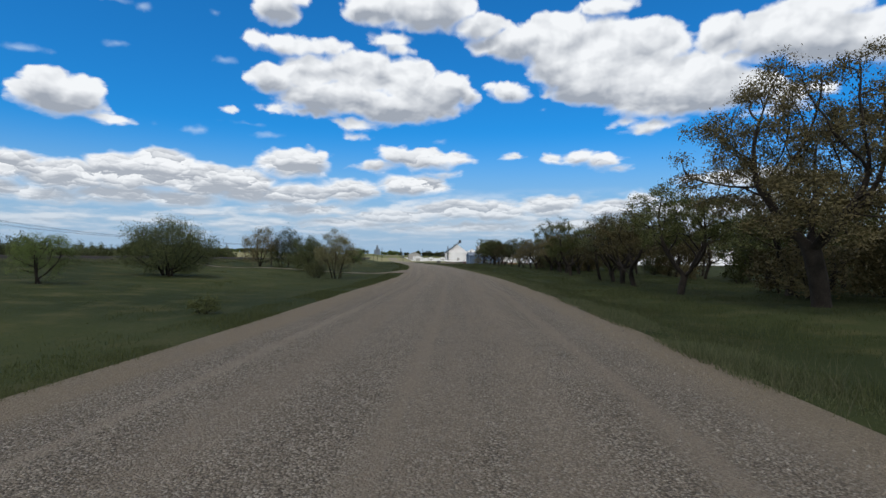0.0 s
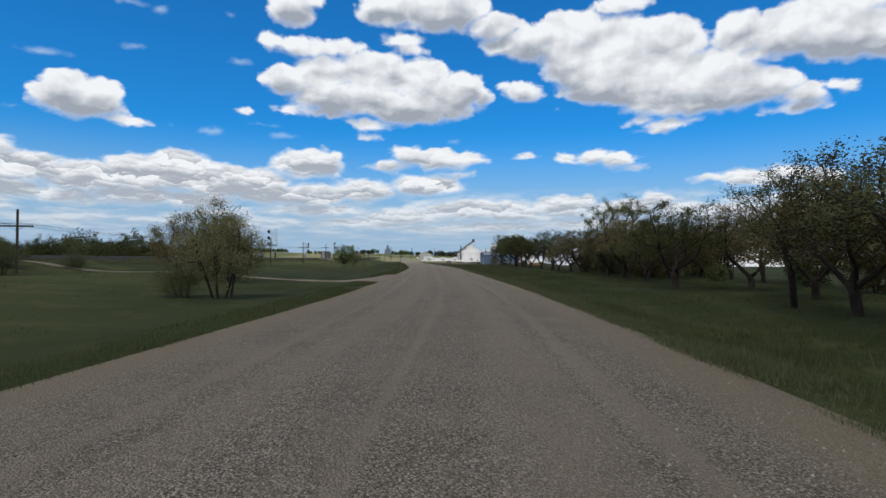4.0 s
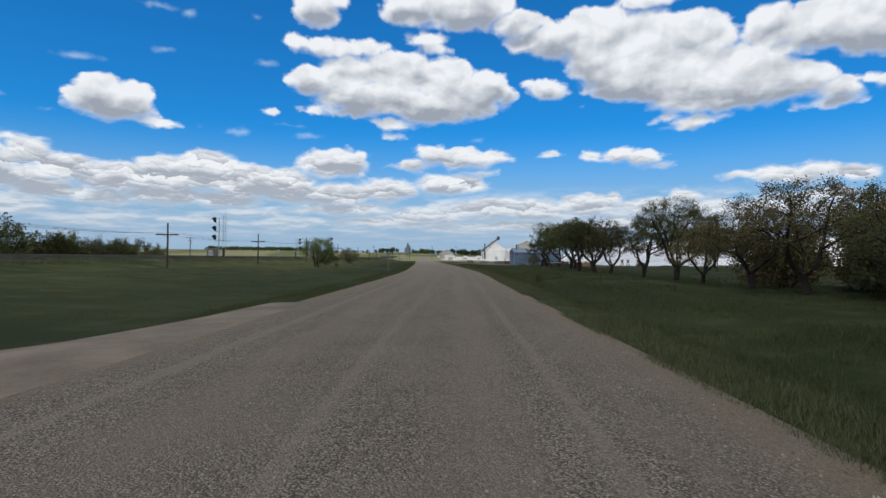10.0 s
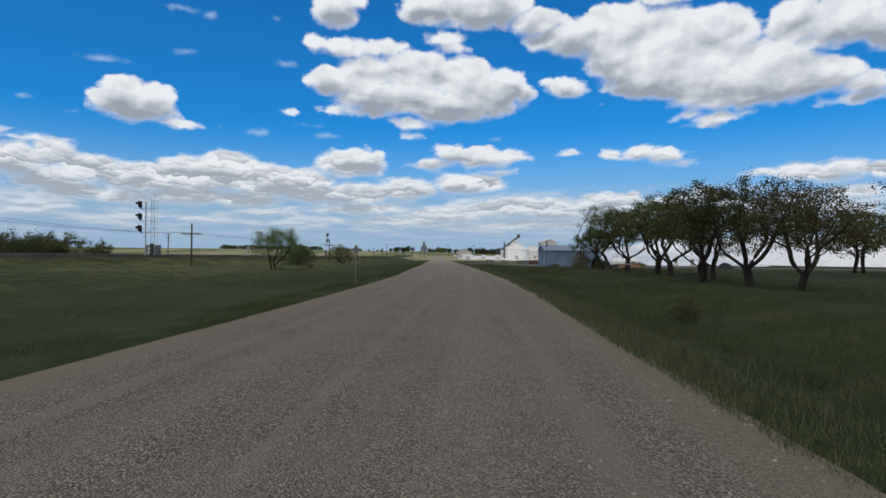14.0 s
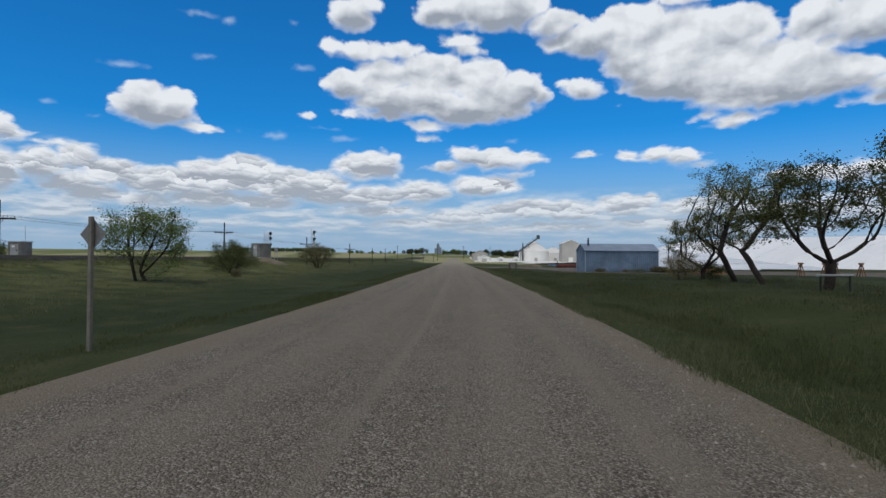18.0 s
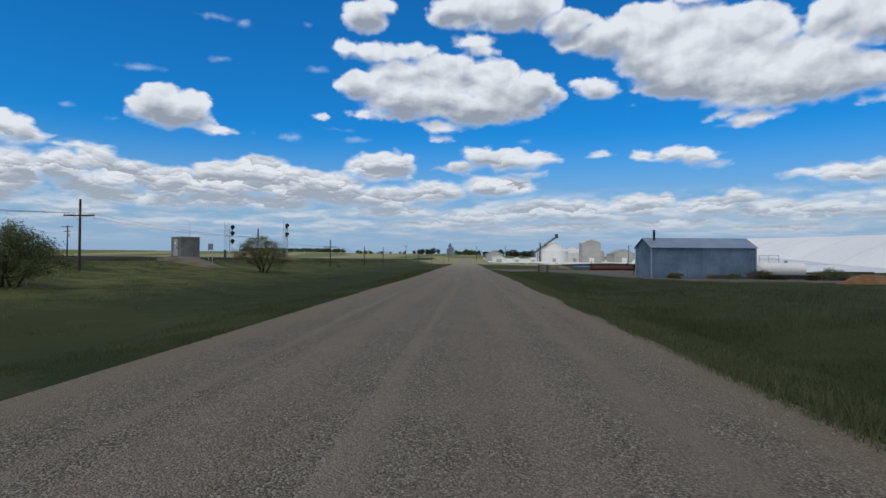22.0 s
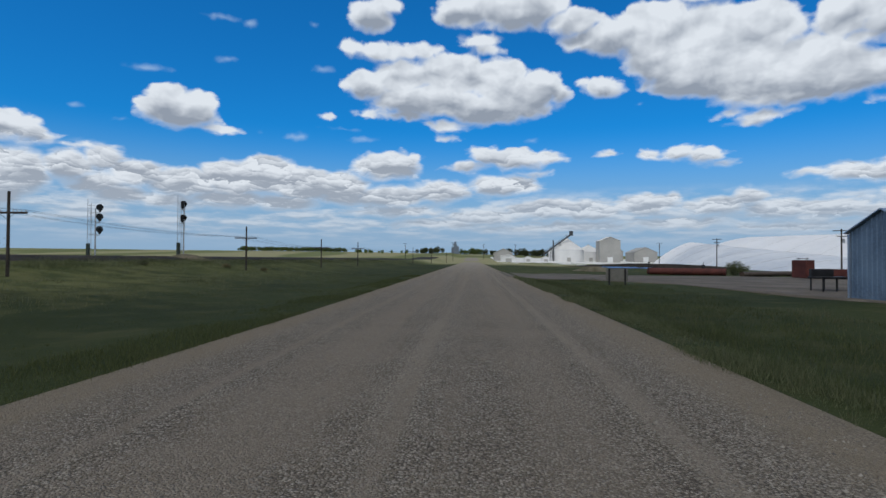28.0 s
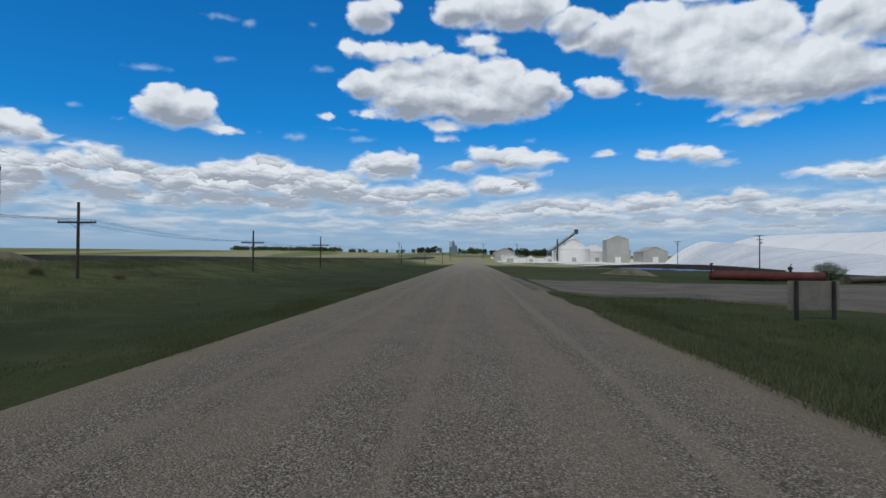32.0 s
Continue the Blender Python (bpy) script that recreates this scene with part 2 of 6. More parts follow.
def heaps(sx, sy, ruffled):
    """Small heaped clouds: how far a place lies above (+) or below (-) the middle of its heap."""
    v = vec_node(wt, "ADD", vec_node(wt, "MULTIPLY", flat_c.outputs[0], (sx, sy, 0.0)),
                 vec_node(wt, "SCALE", vec_node(wt, "SUBTRACT", ruffle.outputs["Color"], (0.5, 0.5, 0.5)), scale=ruffled))
    cell = wt.nodes.new("ShaderNodeTexVoronoi")
    cell.voronoi_dimensions = "2D"
    cell.inputs["Scale"].default_value = 1.0
    link(wt, v, cell.inputs["Vector"])
    up = wt.nodes.new("ShaderNodeSeparateXYZ")
    link(wt, vec_node(wt, "SUBTRACT", v, cell.outputs["Position"]), up.inputs[0])
    return up.outputs[1]


heap = math_node(wt, "MULTIPLY_ADD", heaps(0.85, 0.72, 0.9), 0.40, math_node(wt, "MULTIPLY", heaps(0.42, 0.36, 1.3), 0.70))
relief_far = math_node(wt, "MULTIPLY_ADD", heap, 1.25, math_node(wt, "MULTIPLY_ADD", ruffle.outputs[0], 0.9, -0.68))
relief = mix_node(wt, bank, relief, relief_far)
under = step_node(wt, math_node(wt, "MULTIPLY_ADD", lumps, 0.35, thick_below), -0.75, 1.5, 1.0, 0.0)
roofed = step_node(wt, math_node(wt, "MULTIPLY_ADD", lumps, 0.35, thick_above), -0.35, 1.1)
belly = math_node(wt, "MULTIPLY_ADD", math_node(wt, "MULTIPLY", under, roofed), 0.85, math_node(wt, "MULTIPLY", roofed, 0.24))
shade = math_node(wt, "SUBTRACT", belly, relief, clamp=True)
shade = math_node(wt, "MULTIPLY", shade, math_node(wt, "MULTIPLY", step_node(wt, depth, 0.05, 0.75, 0.45, 1.0), math_node(wt, "MULTIPLY_ADD", bank, -0.10, 1.0)))
row_shade = step_node(wt, math_node(wt, "SUBTRACT", row_up.outputs[0], row_n.outputs[0]), -0.06, 0.10)
in_rows = math_node(wt, "SUBTRACT", rows_d, soft_edge, clamp=True)
shade = mix_node(wt, in_rows, shade, row_shade)
cloud_col = mix_node(wt, shade, (0.75, 0.77, 0.79), (0.290, 0.322, 0.375))
cloud_col = mix_node(wt, step_node(wt, el, 0.5, 8.0, 0.66, 0.0), cloud_col, (0.37, 0.45, 0.54))
# the cloud that shades the road hangs overhead
cloud_col = mix_node(wt, step_node(wt, el, 27.0, 40.0), cloud_col, (0.175, 0.188, 0.21))

sky = wt.nodes.new("ShaderNodeTexSky")
sky.sky_type = "NISHITA"
sky.sun_disc = False
sky.sun_elevation, sky.sun_rotation = radians(SUN_EL), radians(SUN_AZ)
sky.air_density, sky.dust_density, sky.ozone_density = 1.0, 0.6, 3.0
blue = mix_node(wt, 1.0, sky.outputs[0], (0.0090, 0.069, 0.117), "MULTIPLY")
blue = mix_node(wt, step_node(wt, el, 1.5, 13.0, 0.97, 0.0), blue, (0.285, 0.405, 0.545))
col = mix_node(wt, wisp, blue, (0.45, 0.58, 0.74))
col = mix_node(wt, cover, col, cloud_col)
bg = wt.nodes.new("ShaderNodeBackground")
bg.inputs[1].default_value = 1.0
link(wt, col, bg.inputs[0])
wout = wt.nodes.new("ShaderNodeOutputWorld")
link(wt, bg.outputs[0], wout.inputs[0])

sun_data = bpy.data.lights.new("sun", "SUN")
sun_data.energy, sun_data.angle, sun_data.color = 1.3, radians(18), (1.0, 0.95, 0.87)
sun = new("sun", sun_data)
sun.matrix_world = look((-60, -80, 150), (-60 + 0.47 * 60, -80 + 0.88 * 60, 150 - 1.48 * 68))

# ---- materials ----


def material(name, rough=0.8, metal=0.0, spec=0.3):
    m = bpy.data.materials.new(name)
    m.use_nodes = True
    b = m.node_tree.nodes["Principled BSDF"]
    b.inputs["Roughness"].default_value = rough
    b.inputs["Metallic"].default_value = metal
    b.inputs["Specular IOR Level"].default_value = spec
    return m, m.node_tree, b


def coords(tree, kind="Object"):
    return tree.nodes.new("ShaderNodeTexCoord").outputs[kind]


def bump(tree, b, height, strength, dist):
    n = tree.nodes.new("ShaderNodeBump")
    n.inputs["Strength"].default_value = strength
    n.inputs["Distance"].default_value = dist
    link(tree, height, n.inputs["Height"])
    link(tree, n.outputs[0], b.inputs["Normal"])


def mottled(name, c1, c2, scale=1.0, rough=0.8, metal=0.0, fine_scale=None, bump_strength=0.3, bump_dist=0.02, spec=0.3):
    """A surface with stains at one scale and grain at a finer one."""
    m, t, b = material(name, rough, metal, spec)
    co = coords(t)
    n1 = noise_node(t, co, scale, 4.0, 0.55)
    n2 = noise_node(t, co, fine_scale or scale * 14, 3.0, 0.6)
    f = math_node(t, "ADD", math_node(t, "MULTIPLY", n1.outputs[0], 0.65), math_node(t, "MULTIPLY", n2.outputs[0], 0.35))
    f = step_node(t, f, 0.34, 0.66)
    c = mix_node(t, f, c1, c2)
    link(t, c, b.inputs["Base Color"])
    if bump_strength:
        bump(t, b, n2.outputs[0], bump_strength, bump_dist)
    return m


def leaf_material(name, c1, c2, through=0.25):
    m, t, b = material(name, 0.6, 0.0, 0.25)
    g = t.nodes.new("ShaderNodeNewGeometry")
    oi = t.nodes.new("ShaderNodeObjectInfo")
    c = mix_node(t, g.outputs["Random Per Island"], c1, c2)
    hv = t.nodes.new("ShaderNodeHueSaturation")
    link(t, math_node(t, "ADD", math_node(t, "MULTIPLY", oi.outputs["Random"], 0.5), 0.75), hv.inputs["Value"])
    link(t, c, hv.inputs["Color"])
    link(t, hv.outputs[0], b.inputs["Base Color"])
    tr = t.nodes.new("ShaderNodeBsdfTranslucent")
    link(t, hv.outputs[0], tr.inputs["Color"])
    mx = t.nodes.new("ShaderNodeMixShader")
    mx.inputs[0].default_value = through
    link(t, b.outputs[0], mx.inputs[1])
    link(t, tr.outputs[0], mx.inputs[2])
    link(t, mx.outputs[0], t.nodes["Material Output"].inputs["Surface"])
    return m


def ground_material():
    m, t, b = material("grassland", 0.95, 0.0, 0.1)
    co = coords(t)
    sp = t.nodes.new("ShaderNodeSeparateXYZ")
    link(t, co, sp.inputs[0])
    broad = noise_node(t, co, 0.06, 4.0, 0.55)
    mid = noise_node(t, co, 0.55, 4.0, 0.6)
    fine_n = noise_node(t, co, 9.0, 3.0, 0.65)
    grass = mix_node(t, step_node(t, broad.outputs[0], 0.35, 0.65), (0.026, 0.037, 0.012), (0.062, 0.074, 0.024))
    grass = mix_node(t, step_node(t, mid.outputs[0], 0.46, 0.70, 0.0, 0.75), grass, (0.105, 0.100, 0.044))
    grass = mix_node(t, step_node(t, fine_n.outputs[0], 0.35, 0.7, 0.0, 0.45), grass, (0.022, 0.036, 0.012))
    left_near = math_node(t, "MULTIPLY", step_node(t, sp.outputs[0], -24.0, -14.0), step_node(t, sp.outputs[0], -4.0, 0.0, 1.0, 0.0))
    grass = mix_node(t, math_node(t, "MULTIPLY", left_near, 0.45), grass, (0.022, 0.031, 0.011))
    # cloud shade painted into the grass beside the elms
    verge_shade = math_node(t, "MULTIPLY", step_node(t, sp.outputs[0], -2.0, 3.0), step_node(t, sp.outputs[1], 200.0, 240.0, 1.0, 0.0))
    grass = mix_node(t, math_node(t, "MULTIPLY", verge_shade, 0.42), grass, (0.018, 0.027, 0.010))
    # yellowish rough grass along the railway bank, its colour brightened as if sunlit
    bright = math_node(t, "MULTIPLY", step_node(t, sp.outputs[0], -21.0, -11.0, 1.0, 0.0), math_node(t, "MULTIPLY", step_node(t, sp.outputs[1], 90.0, 170.0), step_node(t, sp.outputs[1], 195.0, 225.0, 1.0, 0.45)))
    bright = math_node(t, "MULTIPLY", bright, step_node(t, mid.outputs[0], 0.30, 0.62))
    grass = mix_node(t, math_node(t, "MULTIPLY", bright, 0.7), grass, (0.150, 0.152, 0.058))
    # ripening fields beyond the railway and beyond the yards, colour raised for sunlight
    wob = math_node(t, "MULTIPLY", math_node(t, "SUBTRACT", broad.outputs[0], 0.5), 30.0)
    beyond = math_node(t, "MAXIMUM", step_node(t, math_node(t, "ADD", sp.outputs[0], wob), -58.0, -48.0, 1.0, 0.0),
                       step_node(t, math_node(t, "ADD", sp.outputs[1], wob), 330.0, 400.0))
    strips = noise_node(t, vec_node(t, "MULTIPLY", co, (0.0045, 0.0011, 0.0)), 3.0, 2.0, 0.4)
    field = mix_node(t, step_node(t, strips.outputs[0], 0.44, 0.52), (0.17, 0.19, 0.075), (0.33, 0.31, 0.17))
    field = mix_node(t, step_node(t, mid.outputs[0], 0.4, 0.7, 0.0, 0.3), field, (0.10, 0.125, 0.045))
    far_n = math_node(t, "ADD", sp.outputs[0], wob)
    field = mix_node(t, step_node(t, far_n, -700.0, -240.0, 0.75, 0.0), field, (0.125, 0.155, 0.055))
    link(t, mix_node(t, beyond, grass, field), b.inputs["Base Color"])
    bump(t, b, fine_n.outputs[0], 0.7, 0.08)
    return m


def gravel_material():
    """Road gravel: u is metres across from the crown, v metres along."""
    m, t, b = material("road_gravel", 0.92, 0.0, 0.15)
    uv = t.nodes.new("ShaderNodeUVMap").outputs[0]
    sp = t.nodes.new("ShaderNodeSeparateXYZ")
    link(t, uv, sp.inputs[0])
    co = coords(t)
    broad = noise_node(t, vec_node(t, "MULTIPLY", uv, (0.9, 0.025, 0.0)), 1.0, 5.0, 0.6)
    patch = noise_node(t, co, 0.7, 4.0, 0.6)
    stones = t.nodes.new("ShaderNodeTexVoronoi")
    stones.inputs["Scale"].default_value = 48.0
    link(t, co, stones.inputs["Vector"])
    grit = noise_node(t, co, 90.0, 2.0, 0.6)
    base = mix_node(t, step_node(t, broad.outputs[0], 0.35, 0.65), (0.225, 0.192, 0.152), (0.325, 0.281, 0.226))
    base = mix_node(t, step_node(t, patch.outputs[0], 0.45, 0.75, 0.0, 0.5), base, (0.215, 0.182, 0.144))
    stone_tone = t.nodes.new("ShaderNodeSeparateColor")
    link(t, stones.outputs["Color"], stone_tone.inputs[0])
    # loose gravel lies in bands, packed fines between
    loose = step_node(t, math_node(t, "ADD", math_node(t, "MULTIPLY", broad.outputs[0], 0.7), math_node(t, "MULTIPLY", patch.outputs[0], 0.3)), 0.40, 0.53, 0.45, 1.0)
    # narrow strips swept bare by wheels
    lane_u = math_node(t, "ADD", sp.outputs[0], math_node(t, "MULTIPLY", math_node(t, "SUBTRACT", broad.outputs[0], 0.5), 1.3))
    strips = None
    for at in (-2.55, -0.1, 2.5):
        near_strip = step_node(t, math_node(t, "ABSOLUTE", math_node(t, "SUBTRACT", lane_u, at)), 0.03, 0.22, 1.0, 0.0)
        strips = near_strip if strips is None else math_node(t, "MAXIMUM", strips, near_strip)
    loose = math_node(t, "MULTIPLY", loose, math_node(t, "MULTIPLY_ADD", strips, -0.6, 1.0))
    base = mix_node(t, math_node(t, "MULTIPLY", strips, 0.28), base, (0.275, 0.232, 0.182))
    base = mix_node(t, step_node(t, broad.outputs[0], 0.38, 0.52, 0.5, 0.0), base, (0.285, 0.240, 0.190))
    base = mix_node(t, math_node(t, "MULTIPLY", step_node(t, stone_tone.outputs[0], 0.45, 1.0, 0.0, 0.85), loose), base, (0.52, 0.475, 0.41))
    base = mix_node(t, math_node(t, "MULTIPLY", step_node(t, stone_tone.outputs[1], 0.5, 1.0, 0.0, 0.8), loose), base, (0.072, 0.061, 0.050))
    # the shade in the gaps between stones, painted as a dark tone
    gap = math_node(t, "MULTIPLY", step_node(t, stones.outputs["Distance"], 0.42, 0.72, 0.0, 0.75), loose)
    base = mix_node(t, gap, base, (0.070, 0.058, 0.045))
    # packed wheel tracks, sandy shoulders
    across = math_node(t, "ABSOLUTE", math_node(t, "ADD", sp.outputs[0], math_node(t, "MULTIPLY", math_node(t, "SUBTRACT", broad.outputs[0], 0.5), 1.6)))
    track = math_node(t, "MULTIPLY", step_node(t, math_node(t, "ABSOLUTE", math_node(t, "SUBTRACT", across, 1.55)), 0.15, 0.65, 1.0, 0.0), 0.38)
    base = mix_node(t, track, base, (0.285, 0.240, 0.190))
    edge = math_node(t, "MULTIPLY", step_node(t, across, 3.15, 4.05), step_node(t, patch.outputs[0], 0.25, 0.55, 0.45, 1.0))
    base = mix_node(t, math_node(t, "MULTIPLY", edge, 0.75), base, mix_node(t, grit.outputs[0], (0.205, 0.166, 0.116), (0.315, 0.265, 0.195)))
    # the far stretch is painted paler to stand for sun on it
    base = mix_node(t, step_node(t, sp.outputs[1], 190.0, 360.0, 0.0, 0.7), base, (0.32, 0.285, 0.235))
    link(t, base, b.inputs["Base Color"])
    h = math_node(t, "ADD", math_node(t, "MULTIPLY", stones.outputs["Distance"], -1.0), math_node(t, "MULTIPLY", grit.outputs[0], 0.5))
    bump(t, b, h, 1.0, 0.035)
    return m


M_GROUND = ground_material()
M_ROAD = gravel_material()
M_YARD = mottled("yard_gravel", (0.074, 0.063, 0.052), (0.150, 0.130, 0.110), 0.35, 0.95, fine_scale=20.0, bump_strength=0.5)
M_DRIVE = mottled("track_earth", (0.130, 0.106, 0.080), (0.235, 0.196, 0.152), 0.5, 0.95, fine_scale=22.0, bump_strength=0.5)
M_WHITE_GRAVEL = mottled("pale_crushed_stone", (0.70, 0.69, 0.66), (0.86, 0.85, 0.83), 0.06, 0.95, fine_scale=3.0)
M_BARK = mottled("elm_bark", (0.016, 0.013, 0.011), (0.046, 0.038, 0.031), 2.0, 0.95, fine_scale=25.0, bump_strength=0.8, bump_dist=0.03)
M_LEAF_ELM = leaf_material("elm_leaves", (0.040, 0.053, 0.017), (0.114, 0.124, 0.043))
M_LEAF_BROWN = leaf_material("olive_brown_leaves", (0.066, 0.060, 0.025), (0.160, 0.132, 0.062))
M_LEAF_GREEN = leaf_material("fresh_green_leaves", (0.060, 0.100, 0.022), (0.140, 0.180, 0.050))
M_LEAF_PALE = leaf_material("dusty_grey_leaves", (0.115, 0.116, 0.050), (0.235, 0.215, 0.100))
M_LEAF_DARK = leaf_material("dark_shrub_leaves", (0.036, 0.050, 0.018), (0.098, 0.114, 0.042))
M_GRASS = leaf_material("grass_blades", (0.040, 0.055, 0.021), (0.100, 0.112, 0.046), 0.5)
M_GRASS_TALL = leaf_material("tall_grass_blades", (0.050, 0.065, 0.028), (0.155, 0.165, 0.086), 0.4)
M_GRASS_SHORT = leaf_material("short_grass_blades", (0.058, 0.074, 0.027), (0.128, 0.140, 0.056), 0.6)
M_STRAW = leaf_material("pale_grass_stalks", (0.085, 0.098, 0.048), (0.165, 0.165, 0.092), 0.3)
M_POLE = mottled("weathered_pole_wood", (0.030, 0.025, 0.021), (0.075, 0.062, 0.052), 1.2, 0.9, fine_scale=18.0)
M_STEEL = mottled("galvanised_steel", (0.33, 0.34, 0.35), (0.50, 0.51, 0.52), 0.8, 0.45, 0.6)
M_BLACK = mottled("black_enamel", (0.010, 0.010, 0.011), (0.026, 0.026, 0.028), 2.0, 0.5)
M_RAIL = mottled("rail_steel", (0.060, 0.042, 0.032), (0.120, 0.085, 0.065), 2.0, 0.6, 0.5)
M_BALLAST = mottled("dark_ballast", (0.013, 0.011, 0.010), (0.042, 0.036, 0.030), 0.8, 0.95, fine_scale=12.0, bump_strength=0.9, bump_dist=0.06)
M_SHED = mottled("blue_grey_shed_steel", (0.088, 0.130, 0.195), (0.175, 0.245, 0.345), 0.5, 0.45, 0.35)
M_SHED_ROOF = mottled("galvanised_roof_steel", (0.26, 0.33, 0.44), (0.36, 0.43, 0.54), 0.5, 0.38, 0.45)
M_TARP = mottled("white_tarpaulin", (0.80, 0.81, 0.83), (0.92, 0.92, 0.93), 0.03, 0.55, fine_scale=0.6, bump_strength=0.25, bump_dist=0.3)
# white cover with cloud shade mixed into its colour
M_TARP_SHADED = mottled("shaded_tarpaulin", (0.56, 0.60, 0.66), (0.78, 0.80, 0.83), 0.04, 0.6, fine_scale=0.5, bump_strength=0.3, bump_dist=0.4)


def sunlit_end(m):
    """Paints the far end of the greyed cover white, as if the sun fell there."""
    t = m.node_tree
    b = t.nodes["Principled BSDF"]
    old = b.inputs["Base Color"].links[0].from_socket
    sp = t.nodes.new("ShaderNodeSeparateXYZ")
    link(t, coords(t), sp.inputs[0])
    link(t, mix_node(t, step_node(t, sp.outputs[1], 490.0, 525.0), old, (0.90, 0.90, 0.91)), b.inputs["Base Color"])


sunlit_end(M_TARP_SHADED)
M_BIN = mottled("bin_steel", (0.76, 0.75, 0.73), (0.88, 0.87, 0.85), 0.12, 0.5, 0.1)
M_GREY_CLAD = mottled("grey_cladding", (0.36, 0.35, 0.33), (0.47, 0.46, 0.43), 0.1, 0.7)
M_WHITE = mottled("white_paint", (0.70, 0.70, 0.69), (0.84, 0.84, 0.83), 0.4, 0.6)
M_RED = mottled("rusty_red_paint", (0.060, 0.017, 0.014), (0.115, 0.032, 0.025), 1.0, 0.7)
M_RUST = mottled("orange_rust", (0.13, 0.060, 0.028), (0.22, 0.118, 0.058), 1.5, 0.8)
M_BLUE_TARP = mottled("blue_tarpaulin", (0.045, 0.13, 0.33), (0.09, 0.21, 0.45), 0.5, 0.5)
M_PLY = mottled("weathered_board", (0.13, 0.125, 0.11), (0.20, 0.19, 0.165), 1.2, 0.85)
M_ALU = mottled("sign_back_aluminium", (0.17, 0.17, 0.17), (0.25, 0.25, 0.25), 2.0, 0.5, 0.6)
M_BUNGALOW = mottled("aluminium_cabinet", (0.12, 0.12, 0.12), (0.24, 0.235, 0.225), 0.8, 0.5, 0.4)
M_CONCRETE = mottled("concrete", (0.26, 0.27, 0.28), (0.38, 0.39, 0.40), 0.2, 0.9)
M_BLUE_GREY = mottled("far_elevator_steel", (0.16, 0.20, 0.26), (0.24, 0.28, 0.34), 0.05, 0.8)
M_DIRT = mottled("bare_dirt", (0.075, 0.070, 0.040), (0.190, 0.160, 0.115), 0.6, 0.95, fine_scale=9.0, bump_strength=0.7)
M_GLASS = mottled("dark_glass", (0.02, 0.025, 0.03), (0.035, 0.04, 0.05), 1.0, 0.15)
M_LENS = mottled("dark_signal_lens", (0.010, 0.012, 0.010), (0.02, 0.025, 0.02), 3.0, 0.1)
M_WIRE = mottled("tarnished_wire", (0.05, 0.055, 0.06), (0.09, 0.095, 0.10), 2.0, 0.6)
M_DARK_STEEL = mottled("dark_conveyor_steel", (0.045, 0.050, 0.056), (0.10, 0.105, 0.115), 0.3, 0.7)
M_RED_PAINT = mottled("faded_red_paint", (0.14, 0.026, 0.020), (0.22, 0.045, 0.034), 3.0, 0.6)
M_STONE = leaf_material("loose_stones", (0.10, 0.090, 0.078), (0.41, 0.375, 0.325), 0.0)
M_CASE = mottled("dark_green_case", (0.020, 0.030, 0.024), (0.045, 0.060, 0.048), 1.5, 0.6)

# ---- building blocks ----


def empty(name, x=0, y=0, z=0, rz=0):
    e = new(name)
    e.matrix_world = pose(x, y, z, 0, 0, rz)
    e.empty_display_size = 0.3
    return e


def part(name, bm, mat, parent=None, label=""):
    """Links a bmesh as one mesh object under a thing or a part."""
    me = bpy.data.meshes.new(name)
    bm.to_mesh(me)
    bm.free()
    me.materials.append(mat)
    ob = new(name, me)
    if parent is not None:
        ob.parent = parent
    if label:
        ob["label"] = label
    return ob


def raw(name, verts, faces, mat, parent=None, smooth=False):
    me = bpy.data.meshes.new(name)
    me.from_pydata(verts, [], faces)
    me.materials.append(mat)
    if smooth:
        me.polygons.foreach_set("use_smooth", [True] * len(me.polygons))
    me.update()
    ob = new(name, me)
    if parent is not None:
        ob.parent = parent
    return ob


def box(bm, x0, x1, y0, y1, z0, z1, bevel=0.0):
    g = bmesh.ops.create_cube(bm, size=1.0)
    for v in g["verts"]:
        v.co = Vector(((x0 + x1) / 2 + v.co.x * (x1 - x0), (y0 + y1) / 2 + v.co.y * (y1 - y0), (z0 + z1) / 2 + v.co.z * (z1 - z0)))
    if bevel:
        es = list({e for v in g["verts"] for e in v.link_edges})
        bmesh.ops.bevel(bm, geom=es, offset=bevel, segments=1, affect="EDGES", profile=0.5)


def rod(bm, a, b, r0, r1=None, n=8, cap=True):
    """A round bar from a to b."""
    a, b = Vector(a), Vector(b)
    d = b - a
    g = bmesh.ops.create_cone(bm, cap_ends=cap, segments=n, radius1=r0, radius2=r0 if r1 is None else r1, depth=d.length)
    m = Matrix.Translation((a + b) / 2) @ d.to_track_quat("Z", "Y").to_matrix().to_4x4()
    bmesh.ops.transform(bm, matrix=m, verts=g["verts"])


def smoothstep(a, b, v):
    t = min(1.0, max(0.0, (v - a) / (b - a)))
    return t * t * (3 - 2 * t)


def bump1(v, c, w):
    return math.exp(-((v - c) / w) ** 2)


def drive_x(y):
    """Where the drive's line lies across at y: a slow left bend, then straight."""
    if y >= 150:
        return 0.0
    if y >= 0:
        return -11.57 * ((150 - y) / 150) ** 2.15
    return -11.57 + 0.1658 * y


def road_x(y):
    return drive_x(y) - 0.45 - 0.75 * bump1(y, 85, 32)


def rail_x(y):
    return -34.0 + 0.066 * (min(y, 320.0) - 232) + 0.004 * max(0.0, y - 320.0)


